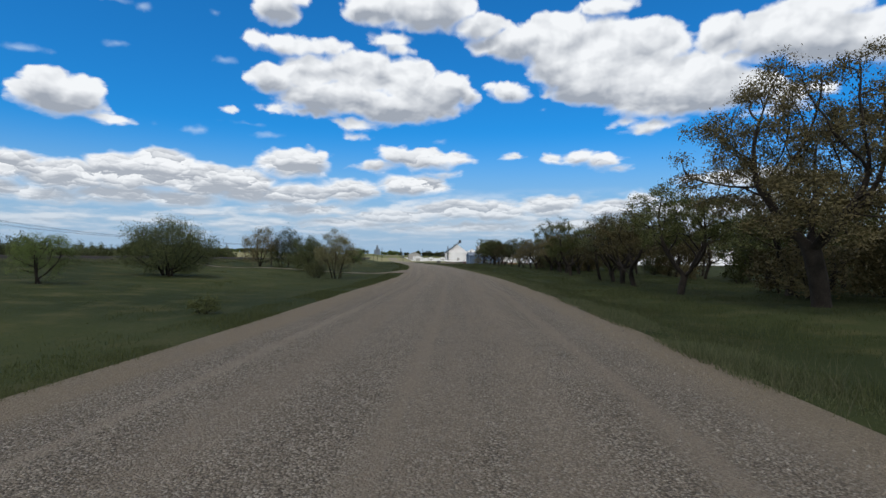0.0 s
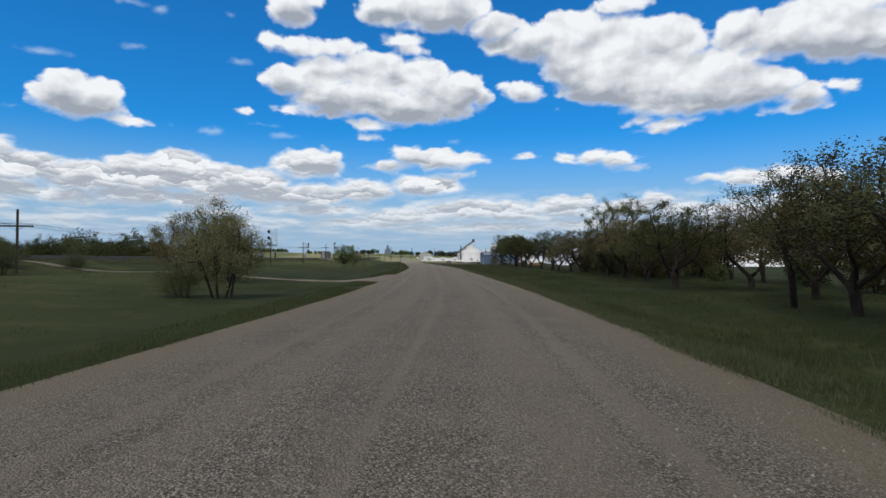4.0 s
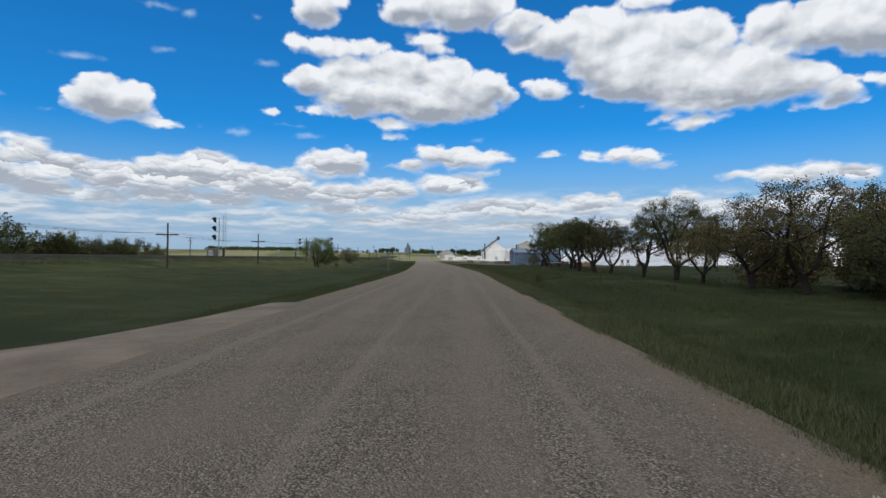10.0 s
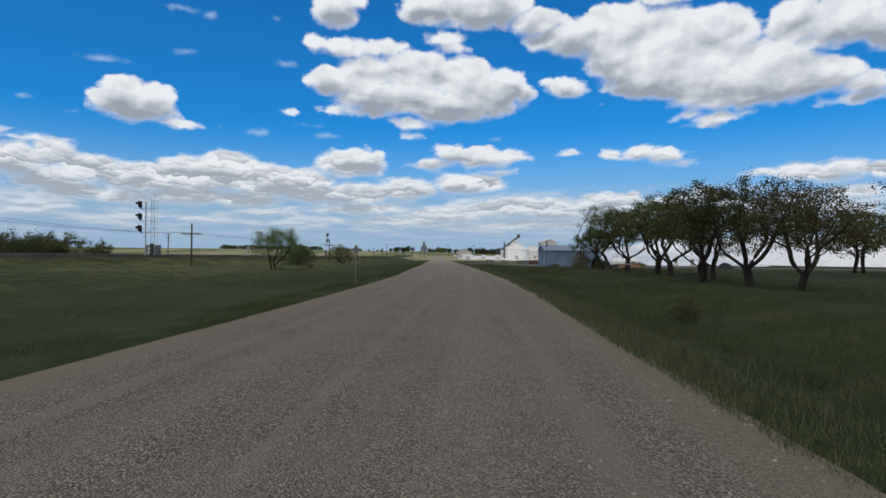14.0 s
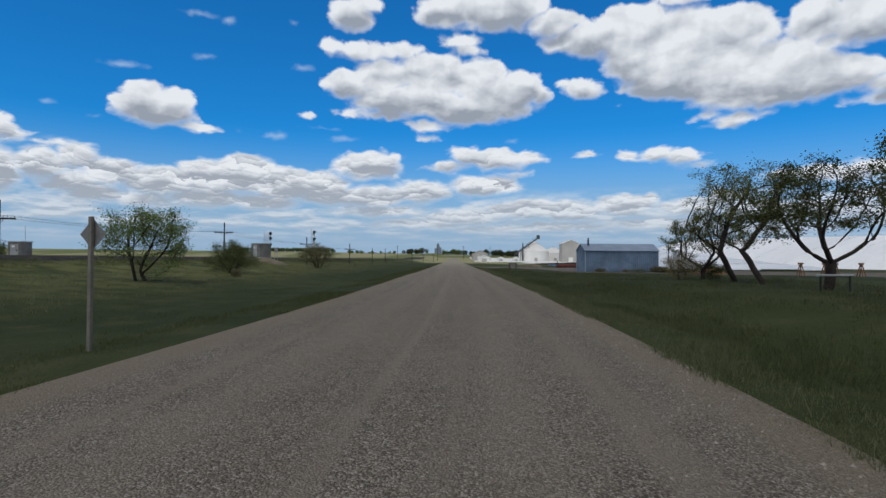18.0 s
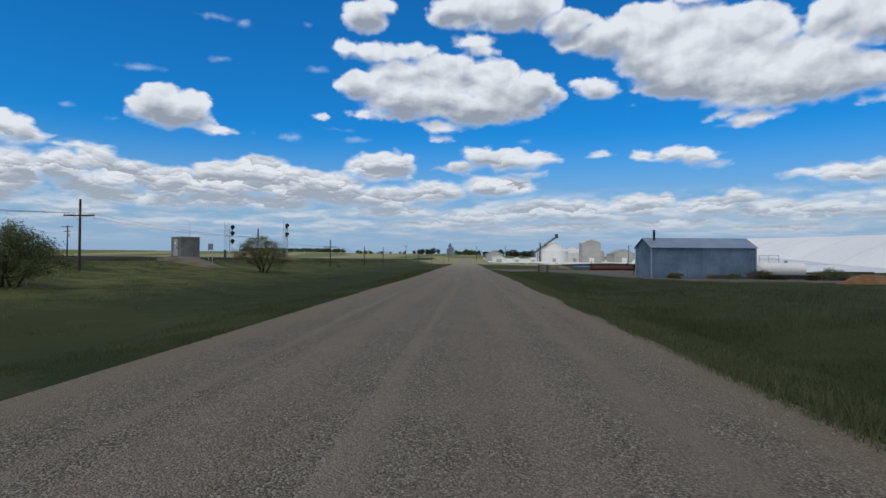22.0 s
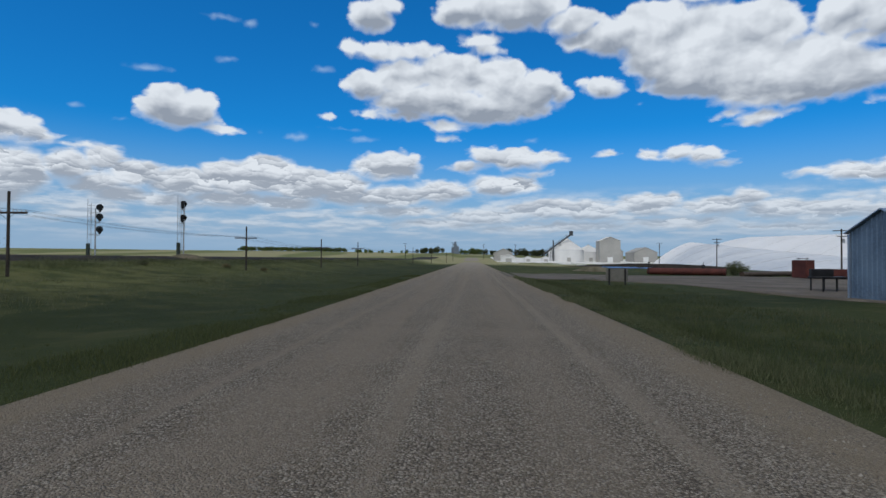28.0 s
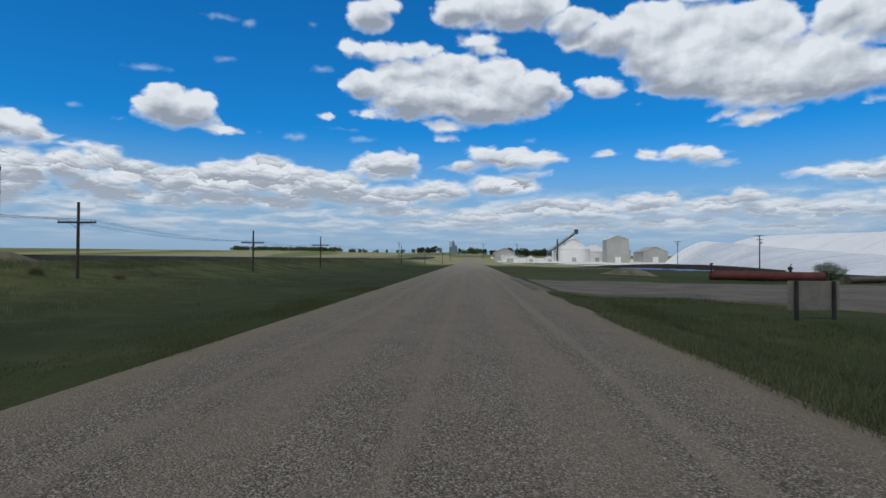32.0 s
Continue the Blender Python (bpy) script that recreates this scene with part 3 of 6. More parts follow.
def ground_z(x, y):
    d = x - road_x(y)
    z = 0.0
    if d > 4.6:
        k = smoothstep(4.6, 11.0, d)
        z += -0.16 * smoothstep(4.6, 6.5, d) * (1 - smoothstep(7.0, 10.5, d))
        z += k * (0.45 * bump1(y, 128, 50) - 0.32 * smoothstep(165, 198, y) * (1 - smoothstep(206, 218, y) * 0.6))
        z -= 0.9 * smoothstep(28, 90, d) * smoothstep(120, 220, y) + 0.42 * smoothstep(10, 28, d) * smoothstep(236, 258, y)
    elif d < -4.6:
        k = smoothstep(4.6, 9, -d)
        z += -0.18 * k * (1 - smoothstep(9, 17, -d))
        z += 0.45 * smoothstep(12, 24, -d)
        z += (1.32 - z) * (1 - smoothstep(6.2, 14.5, abs(x - rail_x(y))))
    near = smoothstep(5.0, 8.0, abs(d))
    z += near * 0.07 * noise.noise(Vector((x * 0.13, y * 0.13, 3.1))) + near * 0.035 * noise.noise(Vector((x * 0.5, y * 0.5, 7.7)))
    r = math.hypot(x, y - 150)
    if r > 450:
        left = smoothstep(-0.02, 0.30, -x / r)
        z += (r - 450) * (0.0045 + 0.0070 * left)
    z += 0.021 * min(300.0, max(0.0, y - 480)) * smoothstep(-0.5, 0.1, (y - 150) / (abs(x) + 1) - 1.0)
    return z


# ---- ground, road, tracks ----


def spaced(lo, fine0, fine1, hi, step, grow):
    out, v, s = [], fine0, step
    while v <= fine1:
        out.append(v)
        v += step
    v, s = fine1, step
    while v < hi:
        s *= grow
        v += s
        out.append(min(v, hi))
    v, s = fine0, step
    while v > lo:
        s *= grow
        v -= s
        out.insert(0, max(v, lo))
    return sorted(set(out))


def build_ground():
    xs = spaced(-4400, -44, 44, 4400, 1.1, 1.17)
    ys = spaced(-1200, -12, 262, 4700, 1.6, 1.17)
    verts = [(x, y, ground_z(x, y)) for y in ys for x in xs]
    nx = len(xs)
    faces = [(j * nx + i, j * nx + i + 1, (j + 1) * nx + i + 1, (j + 1) * nx + i) for j in range(len(ys) - 1) for i in range(nx - 1)]
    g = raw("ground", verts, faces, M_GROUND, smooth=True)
    return tagged(g, "green prairie grass and pale ripening fields, painted sunlit to the horizon", "ground", kind="structure")


build_ground()


def strip(name, line, mat, lift, cols=12, wobble=0.25, seed=0.0, uv=True, crown=0.0, ragged=0.9):
    """A sheet laid on the ground along rows of (left xy, right xy, metres along)."""
    verts, uvs, faces = [], [], []
    for (lx, ly), (rx, ry), s in line:
        w = math.hypot(rx - lx, ry - ly)
        for i in range(cols + 1):
            f = min(1.0, max(0.0, (i - 1) / (cols - 2) * 0.98 + 0.01)) if 0 < i < cols else float(i == cols)
            edge = wobble * (noise.noise(Vector((s * 0.5, f * 2.0, seed))) + 0.8 * noise.noise(Vector((s * 1.7, f * 5.0, seed + 9))))
            g = f + (edge / max(w, 0.1)) * (1 if f in (0, 1) else 0) * ragged
            x, y = lx + (rx - lx) * g, ly + (ry - ly) * g
            lift_here = lift * (1 if 0 < i < cols else -1.2) + crown * (1 - (2 * f - 1) ** 2)
            verts.append((x, y, ground_z(x, y) + lift_here))
            uvs.append(((f - 0.5) * w, s))
    n = cols + 1
    for j in range(len(line) - 1):
        for i in range(cols):
            faces.append((j * n + i, j * n + i + 1, (j + 1) * n + i + 1, (j + 1) * n + i))
    ob = raw(name, verts, faces, mat, smooth=True)
    if uv:
        layer = ob.data.uv_layers.new(name="UVMap")
        idx = np.empty(len(ob.data.loops), dtype=np.int32)
        ob.data.loops.foreach_get("vertex_index", idx)
        layer.data.foreach_set("uv", np.array(uvs, dtype=np.float32)[idx].ravel())
    return ob


def left_edge(y):
    return road_x(y) - (4.45 + 0.32 * (1 - smoothstep(165, 195, y)) + 0.5 * bump1(y, 28, 18))


def right_edge(y):
    return road_x(y) + 4.28 - 0.28 * bump1(y, 110, 45)


def road_rows(y0, y1, step):
    rows, y = [], y0
    while y <= y1:
        c = road_x(y)
        sl = (road_x(y + 0.5) - road_x(y - 0.5))
        n = Vector((1, -sl)).normalized()
        lo, hi = c - left_edge(y), right_edge(y) - c
        rows.append(((c - n.x * lo, y - n.y * lo), (c + n.x * hi, y + n.y * hi), y))
        y += step
    return rows


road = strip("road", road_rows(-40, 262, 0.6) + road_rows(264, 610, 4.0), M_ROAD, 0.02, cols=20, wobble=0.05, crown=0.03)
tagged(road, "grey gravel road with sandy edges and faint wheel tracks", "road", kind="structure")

# farm track leaving to the left
def lane_edges(x):
    """The near and far side of the farm track at x, flaring out to meet the road."""
    q = max(2.6, -6.2 - x)
    return 71.6 - 4.7 * math.exp(-(q - 3.9) / 3.9) + 0.03 * (q - 3), 73.0 + 5.2 * math.exp(-(q - 3.2) / 0.9) + 0.02 * q


lane = []
for k in range(84):
    x = -7.0 - 0.6 * k
    near, far = lane_edges(x)
    lane.append(((x, near), (x, far), 0.6 * k))
tagged(strip("lane", lane, M_DRIVE, 0.028, cols=10, wobble=0.6, seed=4.0), "brown earth farm track joining the gravel road", "track", kind="structure")

# yard and its entrance
yard = []
for k in range(52):
    s = k * 2.2
    x = 3.2 + s
    if x < 13.5:
        f = (x - 3.2) / 10.3
        y0, y1 = 228 - 10 * f ** 2.0, 250 - 6.5 * f ** 0.7
    else:
        f = min(1.0, (x - 13.5) / 8)
        y0, y1 = 218 - 26 * smoothstep(0, 1, f) - 10 * smoothstep(30, 60, x), 243 + 30 * smoothstep(26, 60, x)
    yard.append(((x, y1), (x, y0), s))
tagged(strip("yard", yard, M_YARD, 0.05, cols=26, wobble=0.8, seed=7.0), "pale grey gravel yard beside the steel shed", "yard", kind="structure")
pale = [((14 + 3 * k, 640), (14 + 3 * k, 452 + 20 * math.sin(k * 0.3)), 3.0 * k) for k in range(44)]
tagged(strip("pale_yard", pale, M_WHITE_GRAVEL, 0.05, cols=14, wobble=3.0, seed=2.0), "white crushed stone yard round the grain bins", "yard", kind="structure")


# ---- railway ----
def build_railway():
    e = empty("railway")
    tagged(e, "dark railway embankment with two tracks on ballast", "railway", kind="structure")
    sect = [(-9.0, 0.7), (-6.6, 1.25), (-5.8, 1.44), (-5.2, 1.5), (-2.0, 1.5), (2.0, 1.5), (5.0, 1.5), (5.4, 1.46), (6.0, 1.30), (7.4, 0.85)]
    verts, faces = [], []
    ys = [-160 + 2.5 * k for k in range(196)] + [330 + 12 * k for k in range(18)]
    for y in ys:
        for i, (dx, z) in enumerate(sect):
            j = 0.10 * noise.noise(Vector((dx, y * 0.7, 1.3))) if 0 < i < len(sect) - 1 else 0
            verts.append((rail_x(y) + dx + j * 2, y, z + j + max(0, ground_z(rail_x(y), y) - 1.15)))
    n = len(sect)
    faces = [(j * n + i, j * n + i + 1, (j + 1) * n + i + 1, (j + 1) * n + i) for j in range(len(ys) - 1) for i in range(n - 1)]
    raw("embankment", verts, faces, M_BALLAST, e, smooth=True)
    for c in (-2.3, 2.3):
        for g in (-0.72, 0.72):
            bm = bmesh.new()
            y0, y1 = -150, 330
            a = Vector((rail_x(y0) + c + g, y0, 1.68))
            b = Vector((rail_x(y1) + c + g, y1, 1.68))
            rod(bm, a, b, 0.055, n=4)
            part("rail", bm, M_RAIL, e)
    for c in (-2.3, 2.3):
        bm = bmesh.new()
        for k in range(240):
            y = 60 + k * 1.0
            x = rail_x(y) + c
            box(bm, x - 1.25, x + 1.25, y - 0.12, y + 0.12, 1.47, 1.62)
        part("sleepers", bm, M_POLE, e, "dark timber sleepers")["kind"] = "stuff"
    return e


build_railway()


# ---- trees ----
def tube(verts, faces, pts, radii, n=6):
    base = len(verts)
    for k, (p, r) in enumerate(zip(pts, radii)):
        d = (pts[min(k + 1, len(pts) - 1)] - pts[max(k - 1, 0)]).normalized()
        u = d.orthogonal().normalized()
        v = d.cross(u)
        for i in range(n):
            a = 2 * math.pi * i / n
            verts.append(p + (u * math.cos(a) + v * math.sin(a)) * r)
    for k in range(len(pts) - 1):
        for i in range(n):
            faces.append((base + k * n + i, base + k * n + (i + 1) % n, base + (k + 1) * n + (i + 1) % n, base + (k + 1) * n + i))


def make_tree(name, seed, height, width, leaf_mat, leaves, leaf_size, fork=0.25, low=0.30, trunk_r=0.18, stems=1, lean=0.1, gaps=0.0, clump=0.2, points=420, shell=0.45, arch=0.0, limbs=0):
    """A tree whose limbs grow towards scattered places in an uneven crown, with small leaves round its twigs. Built about its foot."""
    rng = random.Random(seed)
    e = empty(name)
    goal = []
    zc, hz = height * (low + 1) / 2, height * (1 - low) / 2
    while len(goal) < points:
        v = Vector((rng.gauss(0, 1), rng.gauss(0, 1), rng.gauss(0, 1))).normalized()
        r = rng.random() ** shell
        lobes = 0.82 + 0.42 * noise.noise(v * 1.9 + Vector((seed, 0, 0)))
        q = Vector((v.x * width / 2, v.y * width / 2, v.z * hz)) * (r * lobes)
        q.z += zc - arch * (q.x * q.x + q.y * q.y) / width
        if noise.noise(q * 1.1 + Vector((0, seed, 0))) < gaps - 0.55 or q.z < 0.1:
            continue
        goal.append(q)
    step = 0.05 * height
    nodes, up = [], []
    for k in range(stems):
        a = rng.uniform(0, 6.283)
        p = Vector((math.cos(a), math.sin(a), 0)) * (0.0 if stems == 1 else rng.uniform(0.1, 0.3))
        d = (Vector((rng.uniform(-lean, lean), rng.uniform(-lean, lean), 1)) + p * (0.8 if stems > 1 else 0)).normalized()
        p.z = -0.3
        nodes.append(p.copy())
        up.append(-1)
        rise = height * fork * rng.uniform(0.85, 1.15) + 0.3
        while rise > 0:
            d = (d + Vector((rng.uniform(-1, 1), rng.uniform(-1, 1), 0)) * 0.14).normalized()
            p = p + d * step
            nodes.append(p.copy())
            up.append(len(nodes) - 2)
            rise -= step
        tip, first = len(nodes) - 1, rng.uniform(0, 6.283)
        for j in range(limbs):
            a = first + 6.283 * (j + rng.uniform(-0.25, 0.25)) / limbs
            d = Vector((math.cos(a) * 0.85, math.sin(a) * 0.85, rng.uniform(0.55, 1.0))).normalized()
            q, last = nodes[tip].copy(), tip
            for _ in range(6):
                d = (d + Vector((rng.uniform(-1, 1), rng.uniform(-1, 1), rng.uniform(-0.5, 0.9))) * 0.22).normalized()
                q = q + d * step
                nodes.append(q.copy())
                up.append(last)
                last = len(nodes) - 1
    pos = np.array([tuple(v) for v in nodes])
    aim = np.array([tuple(v) for v in goal])
    near_d = np.full(len(aim), 1e9)
    near_i = np.zeros(len(aim), dtype=int)

    def refresh(start):
        dist = np.linalg.norm(aim[:, None, :] - pos[None, start:, :], axis=2)
        m = dist.argmin(axis=1)
        dm = dist[np.arange(len(aim)), m]
        better = dm < near_d
        near_d[better] = dm[better]
        near_i[better] = m[better] + start

    nrng = np.random.default_rng(seed)
    refresh(0)
    for _ in range(70):
        alive = near_d > step * 1.15
        if not alive.any():
            break
        fresh, parents = [], []
        for n in np.unique(near_i[alive]):
            want = aim[alive & (near_i == n)] - pos[n]
            v = (want / np.linalg.norm(want, axis=1)[:, None]).sum(axis=0) + nrng.normal(0, 0.28, 3)
            if up[n] >= 0:
                v = v / (np.linalg.norm(v) + 1e-6) + 0.45 * (pos[n] - pos[up[n]]) / step
            q = pos[n] + v / (np.linalg.norm(v) + 1e-6) * step
            fresh.append(q)
            parents.append(int(n))
        start = len(pos)
        pos = np.vstack((pos, np.array(fresh)))
        up.extend(parents)
        refresh(start)
        if len(pos) > 2600:
            break
    kids = [[] for _ in up]
    for n, u in enumerate(up):
        if u >= 0:
            kids[u].append(n)
    load = [0.0] * len(up)
    for n in range(len(up) - 1, -1, -1):
        load[n] = max(1.0, sum(load[c] for c in kids[n]))
    most = max(load)
    rad = [max(0.006 * height / 6, trunk_r * (q / most) ** 0.56) for q in load]
    verts, faces = [], []
    todo = [n for n, u in enumerate(up) if u < 0]
    while todo:
        n = todo.pop()
        chain = [n] if up[n] < 0 else [up[n], n]
        while kids[n]:
            c = max(kids[n], key=lambda q: load[q])
            todo.extend(q for q in kids[n] if q != c)
            chain.append(c)
            n = c
        pts = [Vector(pos[q]) for q in chain]
        radii = [rad[q] for q in chain]
        if up[chain[0]] < 0:
            radii[0] *= 1.35
        else:
            radii[0] = min(radii[0], radii[1] * 1.25)
        radii[-1] *= 0.5
        tube(verts, faces, pts, radii, 8 if radii[0] > trunk_r * 0.5 else (5 if radii[0] > trunk_r * 0.2 else 3))
    raw("trunk", verts, faces, M_BARK, e, smooth=True)
    # leaves in uneven clumps round the twigs
    twigs = [n for n in range(len(up)) if load[n] <= 2.5 and pos[n][2] > height * low * 0.5]
    lv, lf = [], []
    per = leaves / max(1, len(twigs))
    for n in twigs:
        p = Vector(pos[n])
        for _ in range(int(per * rng.choice((0.15, 0.6, 1.0, 1.3, 1.95)) + rng.random())):
            q = p + Vector((rng.gauss(0, clump), rng.gauss(0, clump), rng.gauss(0, clump * 0.75)))
            if q.z < 0.1:
                continue
            w = leaf_size * rng.uniform(0.55, 1.3)
            u = Vector((rng.gauss(0, 1), rng.gauss(0, 1), rng.gauss(0, 0.8))).normalized()
            t = u.orthogonal().normalized() * w * 0.55
            u = u * w
            b = len(lv)
            lv.extend((q - u, q + t, q + u, q - t))
            lf.append((b, b + 1, b + 2, b + 3))
    raw("crown", lv, lf, leaf_mat, e)
    return e


def place_tree(proto, x, y, s, turn, label, category="tree", group="", squash=1.0, spread=1.0):
    m = pose(x, y, ground_z(x, y) - 0.02, 0, 0, turn) @ Matrix.Diagonal((s * spread, s * spread, s * squash, 1))
    return tagged(copy_thing(proto, m), label, category, group)


PROTO = [
    make_tree("elm_tree", 11, 6.0, 6.4, M_LEAF_ELM, 13940, 0.050, fork=0.12, low=0.30, trunk_r=0.172, lean=0.3, clump=0.16, points=420, arch=0.35, shell=0.36, limbs=3),
    make_tree("elm_tree", 12, 6.0, 7.0, M_LEAF_ELM, 13530, 0.050, fork=0.15, low=0.34, trunk_r=0.181, lean=0.35, gaps=0.14, clump=0.155, points=400, arch=0.45, shell=0.33, limbs=4),
    make_tree("elm_tree", 23, 6.0, 6.4, M_LEAF_BROWN, 14350, 0.048, fork=0.14, low=0.24, trunk_r=0.163, lean=0.25, clump=0.19, points=460, arch=0.5, shell=0.4, limbs=3),
    make_tree("elm_tree", 14, 6.0, 7.0, M_LEAF_BROWN, 13120, 0.049, fork=0.12, low=0.30, trunk_r=0.172, lean=0.4, gaps=0.10, clump=0.17, points=400, arch=0.4, shell=0.36, limbs=3),
    make_tree("elm_tree", 35, 6.0, 5.0, M_LEAF_ELM, 7789, 0.050, fork=0.32, low=0.36, trunk_r=0.120, lean=0.35, gaps=0.18, clump=0.17, points=320, shell=0.38, limbs=2),
    make_tree("elm_tree", 16, 6.0, 6.4, M_LEAF_ELM, 13940, 0.050, fork=0.11, low=0.26, trunk_r=0.155, stems=2, lean=0.35, clump=0.165, points=440, arch=0.3, shell=0.38, limbs=2),
]
BIG = [
    make_tree("elm_tree", 77, 8.6, 9.5, M_LEAF_BROWN, 60000, 0.046, fork=0.22, low=0.18, trunk_r=0.28, lean=0.12, gaps=0.05, clump=0.19, points=900, arch=0.5, limbs=4),
    make_tree("elm_tree", 78, 7.2, 7.8, M_LEAF_ELM, 23000, 0.050, fork=0.14, low=0.30, trunk_r=0.215, lean=0.15, gaps=0.20, clump=0.16, points=560, shell=0.34, arch=0.25, limbs=3),
    make_tree("elm_tree", 79, 6.0, 7.4, M_LEAF_ELM, 19000, 0.046, fork=0.16, low=0.36, trunk_r=0.206, lean=0.12, gaps=0.10, clump=0.16, points=460, shell=0.32, arch=0.42, limbs=4),
]
BUSH = [
    make_tree("shrub", 41, 3.0, 4.2, M_LEAF_DARK, 27000, 0.034, fork=0.06, low=-0.15, trunk_r=0.06, stems=5, lean=0.5, clump=0.20, points=520, arch=0.1),
    make_tree("shrub", 42, 3.0, 3.6, M_LEAF_ELM, 14250, 0.036, fork=0.05, low=-0.15, trunk_r=0.05, stems=4, lean=0.5, clump=0.19, points=380, arch=0.1),
    make_tree("shrub", 43, 3.0, 3.6, M_LEAF_ELM, 15000, 0.036, fork=0.05, low=-0.12, trunk_r=0.05, stems=4, lean=0.5, clump=0.19, points=360),
    make_tree("shrub", 44, 3.0, 3.5, M_LEAF_PALE, 19500, 0.030, fork=0.08, low=-0.02, trunk_r=0.045, stems=5, lean=0.35, gaps=0.05, clump=0.13, points=520),
    make_tree("shrub", 45, 3.0, 3.5, M_LEAF_GREEN, 12500, 0.036, fork=0.12, low=0.04, trunk_r=0.065, stems=2, lean=0.4, gaps=0.28, clump=0.16, points=300, shell=0.4),
    make_tree("shrub", 46, 3.0, 3.6, M_LEAF_BROWN, 14250, 0.034, fork=0.08, low=-0.08, trunk_r=0.05, stems=4, lean=0.4, clump=0.16, points=400, arch=0.1),
]
# plainer sisters for the thickets behind
BACK = [
    make_tree("elm_tree", 61, 6.0, 6.0, M_LEAF_ELM, 3400, 0.105, fork=0.20, low=0.18, trunk_r=0.15, lean=0.25, clump=0.22, points=220, arch=0.3),
    make_tree("elm_tree", 62, 6.0, 6.2, M_LEAF_BROWN, 3400, 0.105, fork=0.18, low=0.14, trunk_r=0.15, lean=0.25, clump=0.24, points=220, arch=0.4),
    make_tree("elm_tree", 63, 6.0, 5.6, M_LEAF_BROWN, 3400, 0.105, fork=0.22, low=0.16, trunk_r=0.15, lean=0.2, clump=0.24, points=220, arch=0.3),
]
BACK_BUSH = [
    make_tree("shrub", 64, 3.0, 4.2, M_LEAF_DARK, 3200, 0.082, fork=0.06, low=-0.15, trunk_r=0.06, stems=4, lean=0.5, clump=0.17, points=200, arch=0.1),
    make_tree("shrub", 65, 3.0, 3.8, M_LEAF_ELM, 3200, 0.082, fork=0.05, low=-0.15, trunk_r=0.05, stems=4, lean=0.5, clump=0.17, points=180, arch=0.1),
    make_tree("shrub", 66, 3.0, 3.8, M_LEAF_BROWN, 3200, 0.082, fork=0.06, low=-0.10, trunk_r=0.05, stems=4, lean=0.4, clump=0.18, points=200, arch=0.1),
]
ELM = "dark gnarled elm with olive leaves in the roadside row"
ELM_B = "dark gnarled elm with brownish leaves in the roadside row"
ELM_C = "half-bare elm with few leaves in the roadside row"
ELM_LABEL = {0: ELM, 1: ELM, 2: ELM_B, 3: ELM_B, 4: ELM_C, 5: ELM}
for x, y, h, kind, turn in (
    (7.6, 25.0, 6.3, 5, 200), (3.8, 33.5, 5.0, 3, 140), (4.8, 37.6, 5.2, 1, 10), (5.6, 41.2, 5.2, 2, 250),
    (5.8, 44.2, 5.0, 4, 60), (8.8, 47.0, 5.0, 2, 300), (6.9, 54.6, 5.0, 1, 220), (10.6, 54.0, 5.0, 3, 33), (9.4, 59.5, 4.5, 2, 170),
    (9.8, 64.6, 4.4, 5, 290), (10.4, 68.7, 5.0, 3, 95), (14.6, 70.5, 5.0, 2, 15), (11.7, 77.2, 5.1, 2, 145), (12.8, 80.6, 4.4, 5, 15),
    (11.8, 84.9, 5.0, 3, 75), (12.0, 89.1, 4.5, 2, 235), (11.9, 93.5, 3.8, 2, 320), (11.8, 101.4, 4.3, 5, 205), (12.3, 110.0, 4.4, 3, 260),
    (11.4, 116.3, 5.2, 5, 100), (14.0, 120.5, 4.8, 2, 180), (13.7, 125.7, 5.6, 0, 290), (14.7, 138.0, 5.8, 1, 160), (15.5, 143.9, 6.6, 4, 330), (15.7, 147.4, 6.8, 4, 25),
    (15.4, 151.2, 4.7, 0, 120), (17.5, 80.5, 5.2, 2, 20), (17.5, 88.0, 5.0, 5, 70),
):
    place_tree(PROTO[kind], x, y, h / 6.0, turn, ELM_LABEL[kind], group="elm row", spread=1.15)
OPEN_ELM = "broad dark elm with open limbs in the roadside row"
place_tree(BIG[0], 3.6, 18.4, 1.1, 60, "great dark elm with a broad olive-brown crown beside the road", group="elm row")
place_tree(BIG[1], 2.9, 26.6, 0.80, 110, OPEN_ELM, group="elm row")
place_tree(BIG[1], 11.5, 73.1, 1.02, 20, OPEN_ELM, group="elm row")
place_tree(BIG[2], 12.1, 97.4, 0.90, 75, OPEN_ELM, group="elm row")
place_tree(BIG[2], 11.8, 112.6, 0.86, 200, OPEN_ELM, group="elm row")
place_tree(BIG[2], 14.1, 128.9, 1.02, 310, OPEN_ELM, group="elm row")
# thicket of lower trees and brush behind and between the first elms
rng = random.Random(9)
for k in range(34):
    y = 12 + 2.45 * k + rng.uniform(-1, 1)
    x = drive_x(y) + 19.0 + rng.uniform(0, 5.5) + 0.03 * y
    place_tree(BACK[rng.choice((0, 1, 1, 2))], x, y, rng.uniform(0.72, 1.0), rng.uniform(0, 360), "dark brownish elm in the thicket behind the roadside row", group="thicket")
for k in range(8):
    y = 16 + 7.2 * k + rng.uniform(-1, 1)
    x = drive_x(y) + 18.8 + rng.uniform(0, 4.0)
    place_tree(BACK_BUSH[rng.choice((0, 1, 2))], x, y, rng.uniform(0.5, 0.95), rng.uniform(0, 360), "dark brushwood under the elms", "shrub", group="brushwood")
